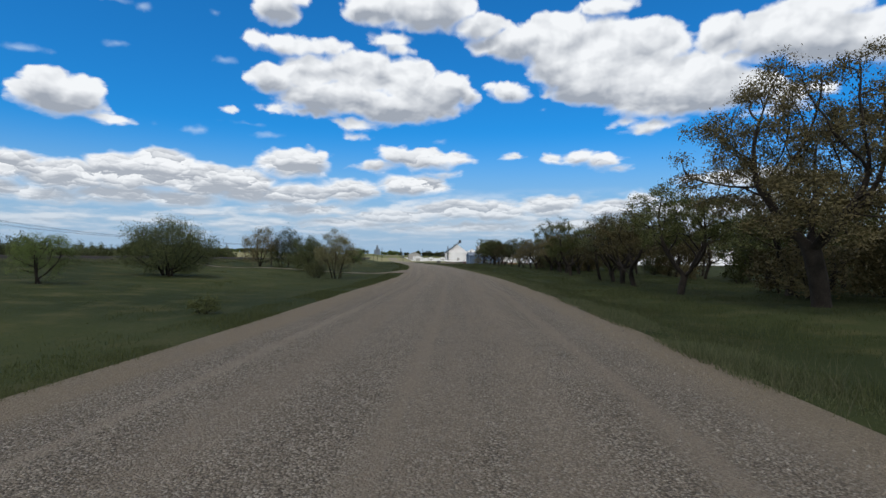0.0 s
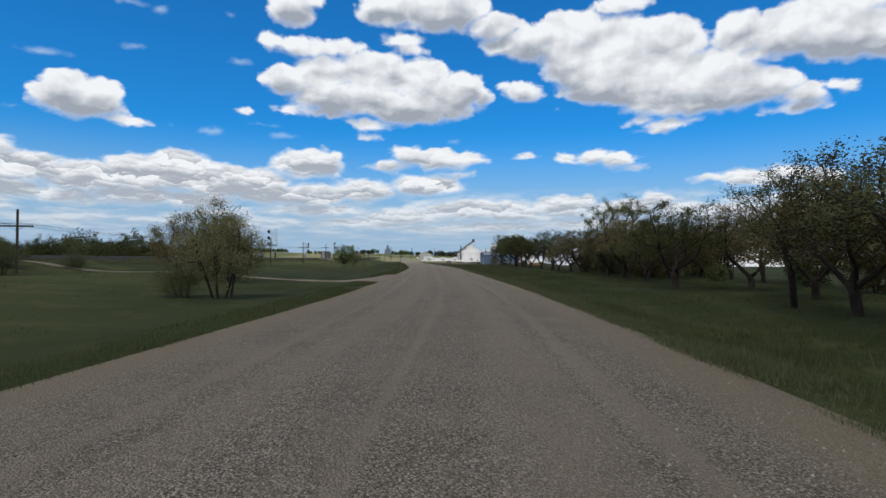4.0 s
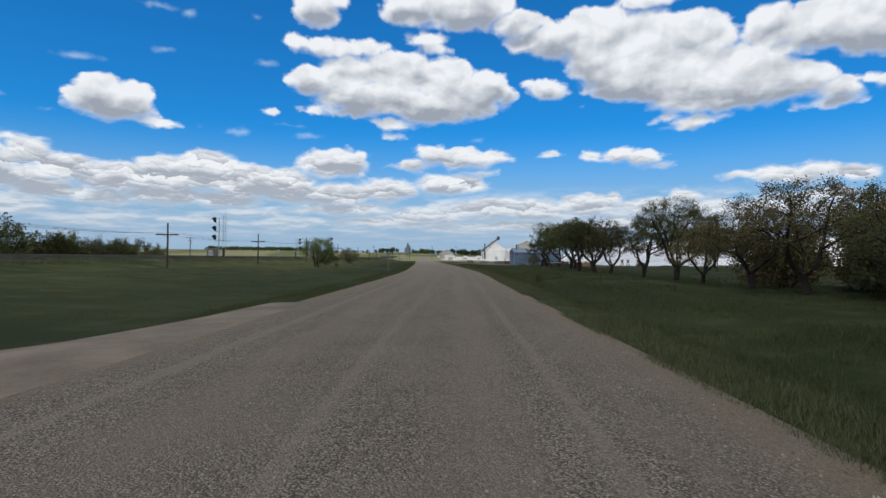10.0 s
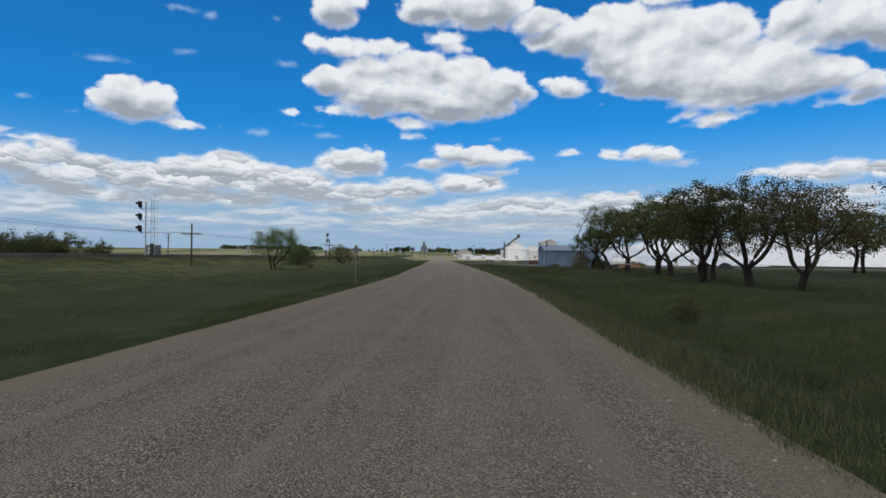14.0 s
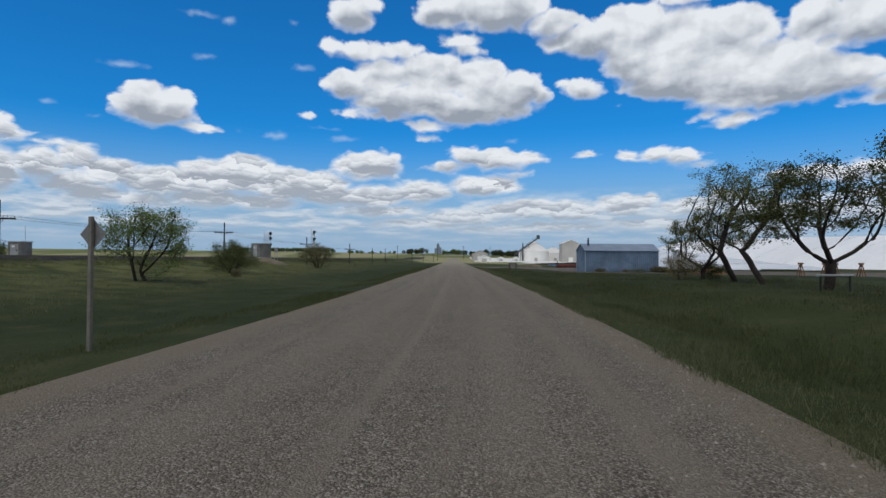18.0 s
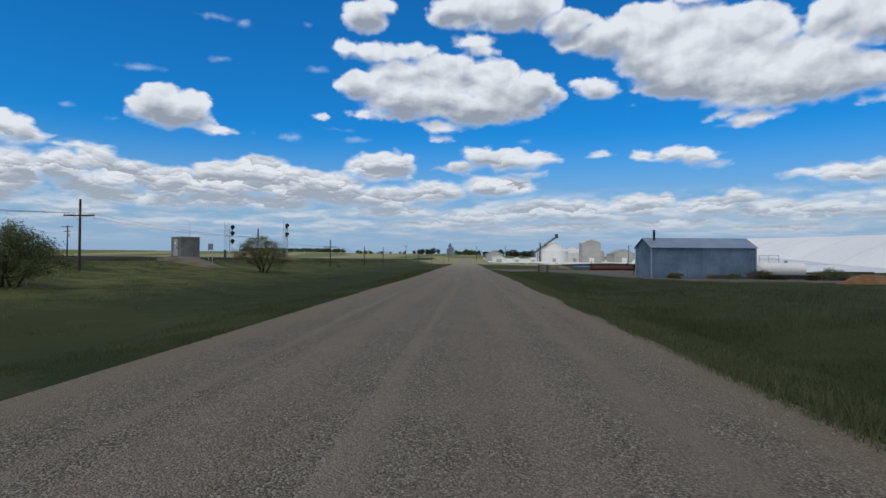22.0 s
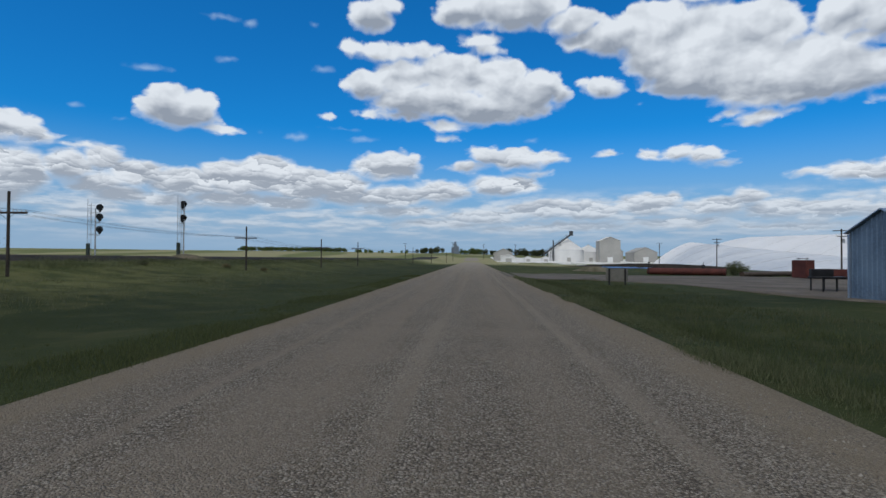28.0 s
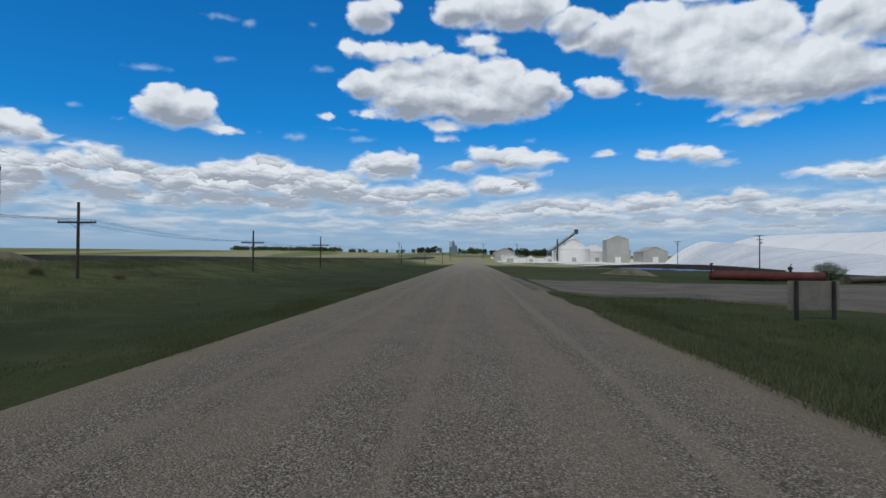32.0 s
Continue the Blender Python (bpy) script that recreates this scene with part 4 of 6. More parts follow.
for k in range(16):
    f = (k + rng.uniform(0, 0.8)) / 16
    place_tree(BACK_BUSH[rng.choice((1, 2, 2))], 19.5 + 20 * f + rng.uniform(-1, 1), 36 + 40 * f + rng.uniform(-1.5, 1.5), rng.uniform(0.75, 1.05), rng.uniform(0, 360), "dark brownish brushwood beyond the fence", "shrub", group="brushwood beyond the fence")
for k in range(15):
    y = 71 + 1.75 * k + rng.uniform(-0.8, 0.8)
    place_tree(BACK_BUSH[rng.choice((0, 2, 2))], 14.6 + rng.uniform(-0.6, 3.5), y, rng.uniform(0.8, 1.15), rng.uniform(0, 360), "dark brownish brushwood behind the elm row", "shrub", group="brushwood")
for k in range(18):
    f = (k % 9 + rng.uniform(0, 0.8)) / 9
    x, y = (20 + 14 * f, 76 + 24 * f) if k < 9 else (24 + 16 * f, 104 + 18 * f)
    place_tree(BACK_BUSH[rng.choice((1, 2, 2))], x + rng.uniform(-1, 1), y + rng.uniform(-1, 1), rng.uniform(0.6, 0.8), rng.uniform(0, 360), "dark brownish brushwood beyond the fence", "shrub", group="brushwood beyond the fence")
for x, y, h, turn in ((30.5, 137.5, 6.3, 10), (33.5, 136.0, 6.0, 80), (36.5, 139.0, 6.4, 200), (35.0, 130.0, 5.6, 130), (39.0, 134.0, 6.2, 300), (40.0, 126.0, 5.8, 40)):
    place_tree(BACK[0], x, y, h / 6.0, turn, "dark elm standing in the grass behind the roadside row", group="elms behind")
# left of the road
for x, y, h, kind, turn, flat, label in (
    (-26.3, 42.0, 4.7, 0, 30, 0.98, "broad dark green shrub standing in the grass"),
    (-27.8, 29.2, 2.7, 4, 90, 1.0, "slender green sapling standing in the grass"),
    (-17.1, 18.8, 0.9, 1, 10, 0.8, "low dark shrub in the mown grass"),
    (-19.5, 65.2, 3.6, 0, 120, 1.25, "tall dark green shrub beside the farm track"),
    (-15.4, 51.4, 3.6, 3, 75, 1.28, "thin grey half-bare shrub near the road"),
    (-29.4, 53.0, 2.4, 0, 15, 0.9, "low dark green shrub below the railway"),
    (-31.8, 62.0, 2.6, 1, 65, 0.9, "low dark green shrub below the railway"),
    (-35.0, 67.0, 2.8, 0, 165, 0.8, "low dark green shrub below the railway"),
    (-17.3, 51.5, 2.0, 1, 75, 0.9, "low dark shrub in the grass"),
    (-33.0, 73.0, 2.0, 1, 75, 0.7, "low dark shrub in the grass"),
    (-28.0, 80.5, 4.8, 5, 40, 1.3, "bushy brownish shrub standing below the railway"),
    (-24.6, 81.0, 4.6, 1, 210, 1.3, "bushy dark shrub standing below the railway"),
    (-18.4, 147.3, 4.8, 4, 40, 1.0, "leafy young tree with pale trunk in the grass"),
    (-20.0, 164.3, 3.2, 0, 150, 1.0, "rounded dark green shrub in the grass"),
    (-19.5, 194.0, 4.9, 3, 10, 0.76, "spreading pale shrub with sparse leaves"),
    (-22.6, 227.4, 0.8, 5, 30, 0.6, "low brown brush on the railway bank"),
    (-20.4, 231.0, 0.7, 5, 130, 0.6, "low brown brush on the railway bank"),
    (-25.5, 219.0, 0.8, 1, 70, 0.6, "low dark brush on the railway bank"),
    (-17.2, 158.0, 0.8, 2, 20, 0.9, "small dark shrub in the grass"),
    (40.0, 265.0, 2.6, 0, 10, 0.95, "round green shrub in the yard"),
    (14.2, 151.8, 2.4, 5, 60, 0.9, "low brownish brush round an elm trunk"),
    (16.6, 152.6, 1.7, 1, 160, 0.9, "low green brush round an elm trunk"),
    (4.8, 103.0, 0.75, 1, 60, 1.1, "small green weed standing in the verge grass"),
    (21.2, 199.7, 1.1, 5, 100, 0.7, "low weeds at the foot of the shed"),
    (25.2, 200.0, 1.0, 5, 60, 0.6, "low dark weeds at the foot of the shed"),
    (27.0, 199.8, 1.3, 1, 20, 0.6, "low dark weeds at the foot of the shed"),
    (29.6, 199.4, 1.6, 5, 160, 0.7, "low dark weeds at the foot of the shed"),
    (31.2, 198.6, 1.2, 1, 200, 0.6, "low dark weeds at the foot of the shed"),
    (36.4, 199.6, 1.7, 1, 20, 0.9, "scraggly dark weeds beside the fuel tank"),
    (38.2, 200.4, 1.3, 5, 130, 0.9, "scraggly dark weeds beside the fuel tank"),
    (34.5, 198.8, 0.9, 5, 220, 0.8, "low dark weeds beside the stacked pipes"),
):
    place_tree(BUSH[kind] if h > 1.75 else BACK_BUSH[kind % 3], x, y, h / 3.0, turn, label, "shrub", squash=flat, spread=1.6 if "weeds" in label else 1.0)
for x, y, s, turn in ((6.6, 22.6, 1.0, 20), (8.0, 19.6, 1.1, 140), (8.6, 27.0, 0.95, 250), (10.5, 23.0, 1.1, 330)):
    place_tree(BACK_BUSH[2], x, y, s, turn, "dark brownish brushwood under the elms", "shrub", group="brushwood")
# hedge of shrubs beyond the railway
rng = random.Random(5)
for k in range(46):
    y = 62 + 2.75 * k + rng.uniform(-1.5, 1.5)
    place_tree(BACK_BUSH[rng.choice((0, 0, 1))], -55 - rng.uniform(0, 9), y, (rng.uniform(1.4, 2.2) - 0.6 * smoothstep(150, 185, y)) * (0.62 + 0.38 * smoothstep(105, 135, y)), rng.uniform(0, 360),
               "dark leafy shrub in the thicket beyond the railway", "shrub", "thicket beyond the railway")
for p in PROTO + BUSH + BIG + BACK + BACK_BUSH:
    for o in (*p.children_recursive, p):
        bpy.data.objects.remove(o)


# ---- railway signals, poles, cabinets ----
def telegraph_pole(x, y, top, foot):
    e = empty("telegraph_pole", x, y, 0, 4)
    bm = bmesh.new()
    rod(bm, (0, 0, foot), (0, 0, top), 0.09, 0.07, 10)
    part("pole", bm, M_POLE, e)
    bm = bmesh.new()
    box(bm, -1.02, 1.02, -0.16, -0.08, top - 1.15, top - 1.05, 0.01)
    arm = part("crossarm", bm, M_POLE, e)
    for k in range(10):
        px = -0.95 + 1.9 * k / 9
        if abs(px) < 0.2:
            continue
        bm = bmesh.new()
        rod(bm, (px, -0.12, top - 1.05), (px, -0.12, top - 0.95), 0.030, 0.022, 6)
        part("insulator", bm, M_STEEL, arm)
    for sgn in (-1, 1):
        bm = bmesh.new()
        rod(bm, (0, -0.1, top - 1.42), (sgn * 0.36, -0.12, top - 1.16), 0.012, n=6)
        part("brace", bm, M_POLE, e)
    return tagged(e, "weathered wooden telegraph pole with one crossarm", "pole", "telegraph poles")


POLES = [(-33.8, 34.0, 4.6), (-32.1, 64.5, 4.65), (-28.0, 88.6, 4.7), (-27.5, 118.3, 4.75), (-27.0, 147.2, 4.9), (-25.9, 177.4, 5.5), (-23.4, 203.5, 4.9), (-21.2, 228.6, 4.55), (-19.6, 249.4, 4.06), (-19.0, 270.3, 4.34), (-16, 330, 4.6), (-14, 372, 4.6), (-11, 420, 4.6)]
for px, py, pt in POLES:
    telegraph_pole(px, py, pt, ground_z(px, py) - 0.3)
for off in (-0.95, -0.53, 0.53, 0.95):
    bm = bmesh.new()
    for (xa, ya, ta), (xb, yb, tb) in zip(POLES, POLES[1:]):
        for k in range(6):
            f0, f1 = k / 6, (k + 1) / 6
            s0, s1 = 0.35 * 4 * f0 * (1 - f0), 0.35 * 4 * f1 * (1 - f1)
            rod(bm, (xa + (xb - xa) * f0 + off, ya + (yb - ya) * f0 - 0.12, ta - 0.95 + (tb - ta) * f0 - s0),
                (xa + (xb - xa) * f1 + off, ya + (yb - ya) * f1 - 0.12, ta - 0.95 + (tb - ta) * f1 - s1), 0.008, n=3, cap=False)
    tagged(part("telegraph_wire", bm, M_WIRE), "thin sagging wire strung between the telegraph poles", "wire", "telegraph wires")


def signal(x, y, foot, top, heads, head_dx, lx, turn, label):
    """A mast with heads on cranked brackets, a caged ladder beside it and a relay case at the ladder's foot."""
    e = empty("rail_signal", x, y, 0, 0)
    bm = bmesh.new()
    rod(bm, (0, 0, foot), (0, 0, top - 0.25), 0.075, 0.06, 10)
    for z in (foot + 0.1, foot + 1.0, (foot + top) / 2, top - 0.3):
        rod(bm, (0, 0, z), (0, 0, z + 0.07), 0.11, n=10)
    part("mast", bm, M_STEEL, e)
    bm = bmesh.new()
    box(bm, -0.35, 0.35, -0.35, 0.35, foot - 0.5, foot + 0.12, 0.02)
    part("footing", bm, M_CONCRETE, e)
    bm = bmesh.new()
    for sx in (-0.2, 0.2):
        rod(bm, (lx + sx, 0.1, foot - 0.2), (lx + sx, 0.1, top + (0.35 if sx * lx < 0 else 0.75)), 0.024, n=6)
    z = foot + 0.3
    while z < top + 0.1:
        rod(bm, (lx - 0.2, 0.1, z), (lx + 0.2, 0.1, z), 0.013, n=5)
        z += 0.3
    part("ladder", bm, M_STEEL, e)
    bm = bmesh.new()
    back = 0.1 + 0.55
    for sx in (-0.28, 0.28):
        rod(bm, (lx + sx, back, foot + 2.4), (lx + sx, back, top + 0.2), 0.014, n=5)
    z = foot + 2.4
    while z < top + 0.25:
        ring = [(lx - 0.2, 0.1, z), (lx - 0.28, back, z), (lx + 0.28, back, z), (lx + 0.2, 0.1, z)]
        for p, q in zip(ring, ring[1:]):
            rod(bm, p, q, 0.012, n=4)
        z += 0.75
    part("ladder_cage", bm, M_STEEL, e)
    for z in heads:
        bm = bmesh.new()
        rod(bm, (0, 0, z - 0.5), (lx, 0.1, z - 0.5), 0.03, n=6)
        rod(bm, (0, 0, z - 0.5), (head_dx, 0, z - 0.5), 0.04, n=8)
        rod(bm, (head_dx, 0, z - 0.54), (head_dx, 0, z - 0.3), 0.045, n=8)
        rod(bm, (0, 0, z - 0.8), (head_dx * 0.6, 0, z - 0.52), 0.018, n=6)
        part("bracket", bm, M_STEEL, e)
        at = pose(head_dx, 0, z, 0, 0, turn)
        bm = bmesh.new()
        plate = bmesh.ops.create_cone(bm, cap_ends=True, segments=24, radius1=0.33, radius2=0.33, depth=0.04)
        bmesh.ops.transform(bm, matrix=pose(0, -0.16, 0.06, 90), verts=plate["verts"])
        box(bm, -0.16, 0.16, -0.14, 0.16, -0.34, 0.32, 0.05)
        box(bm, -0.10, 0.10, -0.08, 0.08, -0.42, -0.32, 0.02)
        bmesh.ops.transform(bm, matrix=at, verts=bm.verts)
        head = part("signal_head", bm, M_BLACK, e)
        bm = bmesh.new()
        arc = [math.radians(-20 + 220 * k / 14) for k in range(15)]
        rim = [[bm.verts.new((r * math.cos(q), yy, 0.06 + r * math.sin(q))) for q in arc] for r, yy in ((0.17, -0.18), (0.18, -0.46), (0.165, -0.46), (0.155, -0.18))]
        for p, q in zip(rim, rim[1:]):
            for k in range(14):
                bm.faces.new((p[k], p[k + 1], q[k + 1], q[k]))
        bmesh.ops.transform(bm, matrix=at, verts=bm.verts)
        part("hood", bm, M_BLACK, head)
        bm = bmesh.new()
        rod(bm, (0, -0.182, 0.06), (0, -0.20, 0.06), 0.14, n=14)
        bmesh.ops.transform(bm, matrix=at, verts=bm.verts)
        part("lens", bm, M_LENS, head)
    bm = bmesh.new()
    box(bm, lx - 0.15, lx + 0.15, -0.2, 0.05, foot + 0.05, foot + 1.4, 0.02)
    case = part("relay_case", bm, M_CASE, e)
    bm = bmesh.new()
    box(bm, lx - 0.12, lx + 0.12, -0.215, -0.203, foot + 0.15, foot + 1.3, 0.004)
    part("door", bm, M_CASE, case)
    return tagged(e, label, "signal", "railway signals")


signal(-34.5, 152.7, 1.5, 7.75, (7.30, 5.95, 4.60), -0.62, 0.74, -38, "tall steel railway signal with three black heads and a ladder")
signal(-39.2, 233.5, 1.6, 6.9, (6.70, 5.72, 4.40), 0.46, -0.72, 30, "tall steel railway signal with three black heads and a ladder")
signal(-29.2, 232.4, 1.7, 7.2, (6.95, 5.55), -0.14, -0.5, 62, "slim steel railway signal with two black heads and a ladder")


def bungalow(x, y, z, w, d, h, rz):
    e = empty("signal_cabinet", x, y, z, rz)
    bm = bmesh.new()
    box(bm, -w / 2, w / 2, -d / 2, d / 2, 0.12, h, 0.02)
    part("body", bm, M_BUNGALOW, e)
    bm = bmesh.new()
    box(bm, -w / 2 - 0.06, w / 2 + 0.06, -d / 2 - 0.06, d / 2 + 0.06, h, h + 0.1, 0.03)
    part("roof", bm, M_STEEL, e)
    bm = bmesh.new()
    box(bm, -w / 2 - 0.05, w / 2 + 0.05, -d / 2 - 0.05, d / 2 + 0.05, -0.4, 0.12)
    part("plinth", bm, M_CONCRETE, e)
    bm = bmesh.new()
    box(bm, -0.45, 0.45, -d / 2 - 0.045, -d / 2 - 0.01, 0.2, h - 0.15, 0.01)
    door = part("door", bm, M_STEEL, e)
    bm = bmesh.new()
    box(bm, 0.3, 0.36, -d / 2 - 0.1, -d / 2 - 0.045, h * 0.45, h * 0.55)
    part("handle", bm, M_BLACK, door)
    bm = bmesh.new()
    box(bm, -0.25, 0.05, -d / 2 - 0.052, -d / 2 - 0.045, h * 0.68, h * 0.8)
    part("notice", bm, M_WHITE, door, "small white notice plate")
    bm = bmesh.new()
    rod(bm, (w / 2 - 0.2, 0, h), (w / 2 - 0.2, 0, h + 1.5), 0.02, n=6)
    part("aerial", bm, M_STEEL, e)
    return tagged(e, "grey aluminium signal cabinet on a dirt pad by the railway", "cabinet", "signal cabinets")


def mound(name, x, y, z, rx, ry, h, mat, label, category, seed=0.0):
    verts, faces, n, rings = [], [], 26, 7
    for r in range(rings + 1):
        f = r / rings
        for i in range(n):
            a = 2 * math.pi * i / n
            w = 1 + 0.18 * noise.noise(Vector((math.cos(a) * 1.5, math.sin(a) * 1.5, seed)))
            px, py = rx * f * w * math.cos(a), ry * f * w * math.sin(a)
            verts.append((px, py, h * (1 - smoothstep(0.15, 1.0, f)) + 0.12 * h * noise.noise(Vector((px * 2, py * 2, seed + 3))) * (1 - f) - 0.15 * f))
    faces = [(r * n + i, r * n + (i + 1) % n, (r + 1) * n + (i + 1) % n, (r + 1) * n + i) for r in range(rings) for i in range(n)]
    verts = [(vx, vy, vz + ground_z(x + vx, y + vy) - z) for vx, vy, vz in verts]
    ob = raw(name, verts, faces, mat, smooth=True)
    ob.matrix_world = pose(x, y, z)
    return tagged(ob, label, category)


bungalow(-28.2, 196.5, 1.62, 2.1, 1.9, 2.0, -38)
mound("dirt_pad", -27.8, 196.2, 0.75, 5.2, 3.2, 0.62, M_DIRT, "pale bare dirt pad under the signal cabinet", "mound", 1.0)
bungalow(-40.3, 166.3, 1.45, 1.5, 1.1, 1.45, -12)
mound("dirt_pad", -28.8, 231.8, 0.8, 3.2, 2.4, 0.6, M_DIRT, "pale bare dirt mound under the railway signal", "mound", 2.0)


def relay_post(x, y, z):
    e = empty("relay_box", x, y, z)
    for sx in (-0.2, 0.2):
        bm = bmesh.new()
        rod(bm, (sx, 0, -0.3), (sx, 0, 1.1), 0.04, n=8)
        part("leg", bm, M_STEEL, e)
    bm = bmesh.new()
    box(bm, -0.22, 0.22, -0.16, 0.16, 1.1, 1.75, 0.03)
    part("box", bm, M_STEEL, e)
    return tagged(e, "small grey relay box on two legs by the railway", "box")


relay_post(-26.9, 199.3, 1.4)
relay_post(-31.8, 179.5, 1.3)


def warning_sign(x, y):
    z = ground_z(x, y)
    e = empty("road_sign", x, y, z, -14)
    bm = bmesh.new()
    box(bm, -0.035, 0.035, -0.035, 0.035, -0.4, 2.36, 0.006)
    part("post", bm, M_PLY, e, "grey square timber post")
    bm = bmesh.new()
    box(bm, -0.2, 0.2, 0.036, 0.044, -0.2, 0.2, 0.002)
    bmesh.ops.rotate(bm, cent=(0, 0, 0), matrix=Euler((0, radians(45), 0)).to_matrix(), verts=bm.verts)
    bmesh.ops.translate(bm, vec=(0, 0, 2.05), verts=bm.verts)
    part("panel", bm, M_ALU, e, "dull metal back of a diamond sign")
    return tagged(e, "diamond road sign seen from its grey back on a timber post", "road sign")


warning_sign(-6.9, 124.2)


# ---- steel shed ----
def build_shed():
    W, L, H, P = 4.2, 11.3, 3.45, 4.4
    x0, y0 = 19.5, 201.6
    e = empty("steel_shed", x0, y0, -0.36, 5)
    t = 0.06

    def folded(name, a, b, height, out):
        """One ribbed steel sheet from a to b, its foot at 0 and its top by height(f)."""
        a, b = Vector(a), Vector(b)
        n = int((b - a).length / 0.30)
        side = Vector(out)
        stops = []
        for k in range(n):
            for f, o in ((0.0, 0.0), (0.60, 0.0), (0.70, 0.035), (0.90, 0.035)):
                stops.append(((k + f) / n, o))
        stops.append((1.0, 0.0))
        if height is not flat:
            stops.append((0.5, 0.0))
            stops.sort()
        verts, faces = [], []
        for f, o in stops:
            p = a.lerp(b, f) + side * o
            verts.extend(((p.x, p.y, 0.02), (p.x, p.y, height(f)), (p.x - side.x * (t + o), p.y - side.y * (t + o), height(f)), (p.x - side.x * (t + o), p.y - side.y * (t + o), 0.02)))
        for k in range(len(stops) - 1):
            for q in range(4):
                faces.append((k * 4 + q, k * 4 + (q + 1) % 4, k * 4 + 4 + (q + 1) % 4, k * 4 + 4 + q))
        ob = raw(name, verts, faces, M_SHED, e)
        bm = bmesh.new()
        bm.from_mesh(ob.data)
        bmesh.ops.recalc_face_normals(bm, faces=bm.faces)
        bm.to_mesh(ob.data)
        bm.free()
        return ob

    def flat(f):
        return H

    def gable(f):
        return H + (P - H) * (1 - abs(2 * f - 1))

    folded("front_wall", (0, 0, 0), (L, 0, 0), flat, (0, -1, 0))
    folded("back_wall", (0, W, 0), (L, W, 0), flat, (0, 1, 0))
    folded("gable_wall", (0, t, 0), (0, W - t, 0), gable, (-1, 0, 0))
    folded("end_wall", (L, t, 0), (L, W - t, 0), gable, (1, 0, 0))
    for sgn in (0, 1):
        bm = bmesh.new()
        ya, yb = (-0.22, W / 2) if sgn == 0 else (W + 0.22, W / 2)
        za = H - 0.10
        q = [bm.verts.new(v) for v in ((-0.2, ya, za), (L + 0.2, ya, za), (L + 0.2, yb, P + 0.03), (-0.2, yb, P + 0.03))]
        q2 = [bm.verts.new(v.co + Vector((0, 0, 0.06))) for v in q]
        bm.faces.new(q2)
        bm.faces.new(list(reversed(q)))
        for i in range(4):
            bm.faces.new((q[i], q[(i + 1) % 4], q2[(i + 1) % 4], q2[i]))
        bmesh.ops.recalc_face_normals(bm, faces=bm.faces)
        part("roof_slope", bm, M_SHED_ROOF, e)
    bm = bmesh.new()
    rod(bm, (0.9, W / 2 - 0.6, P - 0.4), (0.9, W / 2 - 0.6, P + 0.75), 0.13, n=12)
    pipe = part("flue", bm, M_BLACK, e)
    bm = bmesh.new()
    rod(bm, (0.9, W / 2 - 0.6, P + 0.78), (0.9, W / 2 - 0.6, P + 0.92), 0.22, 0.08, 12)
    part("cowl", bm, M_BLACK, pipe)
    for (xx, yy) in ((-0.03, -0.03), (L + 0.03, -0.03), (-0.03, W + 0.03), (L + 0.03, W + 0.03)):
        bm = bmesh.new()
        box(bm, xx - 0.06, xx + 0.06, yy - 0.06, yy + 0.06, 0, H - 0.12)
        part("corner_trim", bm, M_SHED_ROOF, e)
    bm = bmesh.new()
    box(bm, t, L - t, t, W - t, 0.0, 0.05)
    part("floor_slab", bm, M_CONCRETE, e)
    return tagged(e, "blue-grey ribbed steel shed with a low gable roof and flue", "shed")


build_shed()


def notice_board(x, y):
    z = ground_z(x, y)
    e = empty("notice_board", x, y, z, 3)
    for sx in (-0.55, 0.55):
        bm = bmesh.new()
        rod(bm, (sx, -0.1, -0.4), (sx, -0.1, 1.12), 0.06, n=8)
        part("post", bm, M_BLACK, e, "dark round post")
    bm = bmesh.new()
    box(bm, -0.76, 0.76, -0.03, 0.0, 0.26, 1.12, 0.005)
    part("panel", bm, M_PLY, e)
    return tagged(e, "grey wooden notice board on two dark posts, back to the road", "board")


notice_board(10.0, 216.0)


# ---- wire fence beyond the elms ----
def wire_fence(x0, y0, x1, y1, count):
    e = empty("wire_fence")
    tops = []
    for k in range(count):
        f = k / (count - 1)
        x, y = x0 + (x1 - x0) * f, y0 + (y1 - y0) * f
        z = ground_z(x, y)
        bm = bmesh.new()
        rod(bm, (x, y, z - 0.3), (x + 0.04 * math.sin(k * 2.3), y, z + 1.15 + 0.08 * math.sin(k * 1.7)), 0.055, 0.045, 7)
        part("post", bm, M_POLE, e)
        tops.append((x, y, z))
    for h in (0.45, 0.75, 1.05):
        bm = bmesh.new()
        for a, b in zip(tops, tops[1:]):
            rod(bm, (a[0], a[1], a[2] + h), (b[0], b[1], b[2] + h), 0.006, n=3, cap=False)
        part("wire", bm, M_WIRE, e)
    return tagged(e, "old wire fence on thin wooden posts in the grass", "fence")


wire_fence(17.0, 20.0, 24.5, 120.0, 22)


def pipe_rail(x, y):
    e = empty("pipe_rail", x, y, ground_z(x, y), 6)
    bm = bmesh.new()
    rod(bm, (-0.75, 0, 0.62), (0.75, 0, 0.62), 0.045, n=8)
    part("rail", bm, M_STEEL, e)
    for sx in (-0.6, 0.6):
        bm = bmesh.new()
        rod(bm, (sx, 0, -0.2), (sx, 0, 0.6), 0.04, n=8)
        part("leg", bm, M_BLACK, e)
    return tagged(e, "low pale pipe rail beside an elm trunk", "rail")


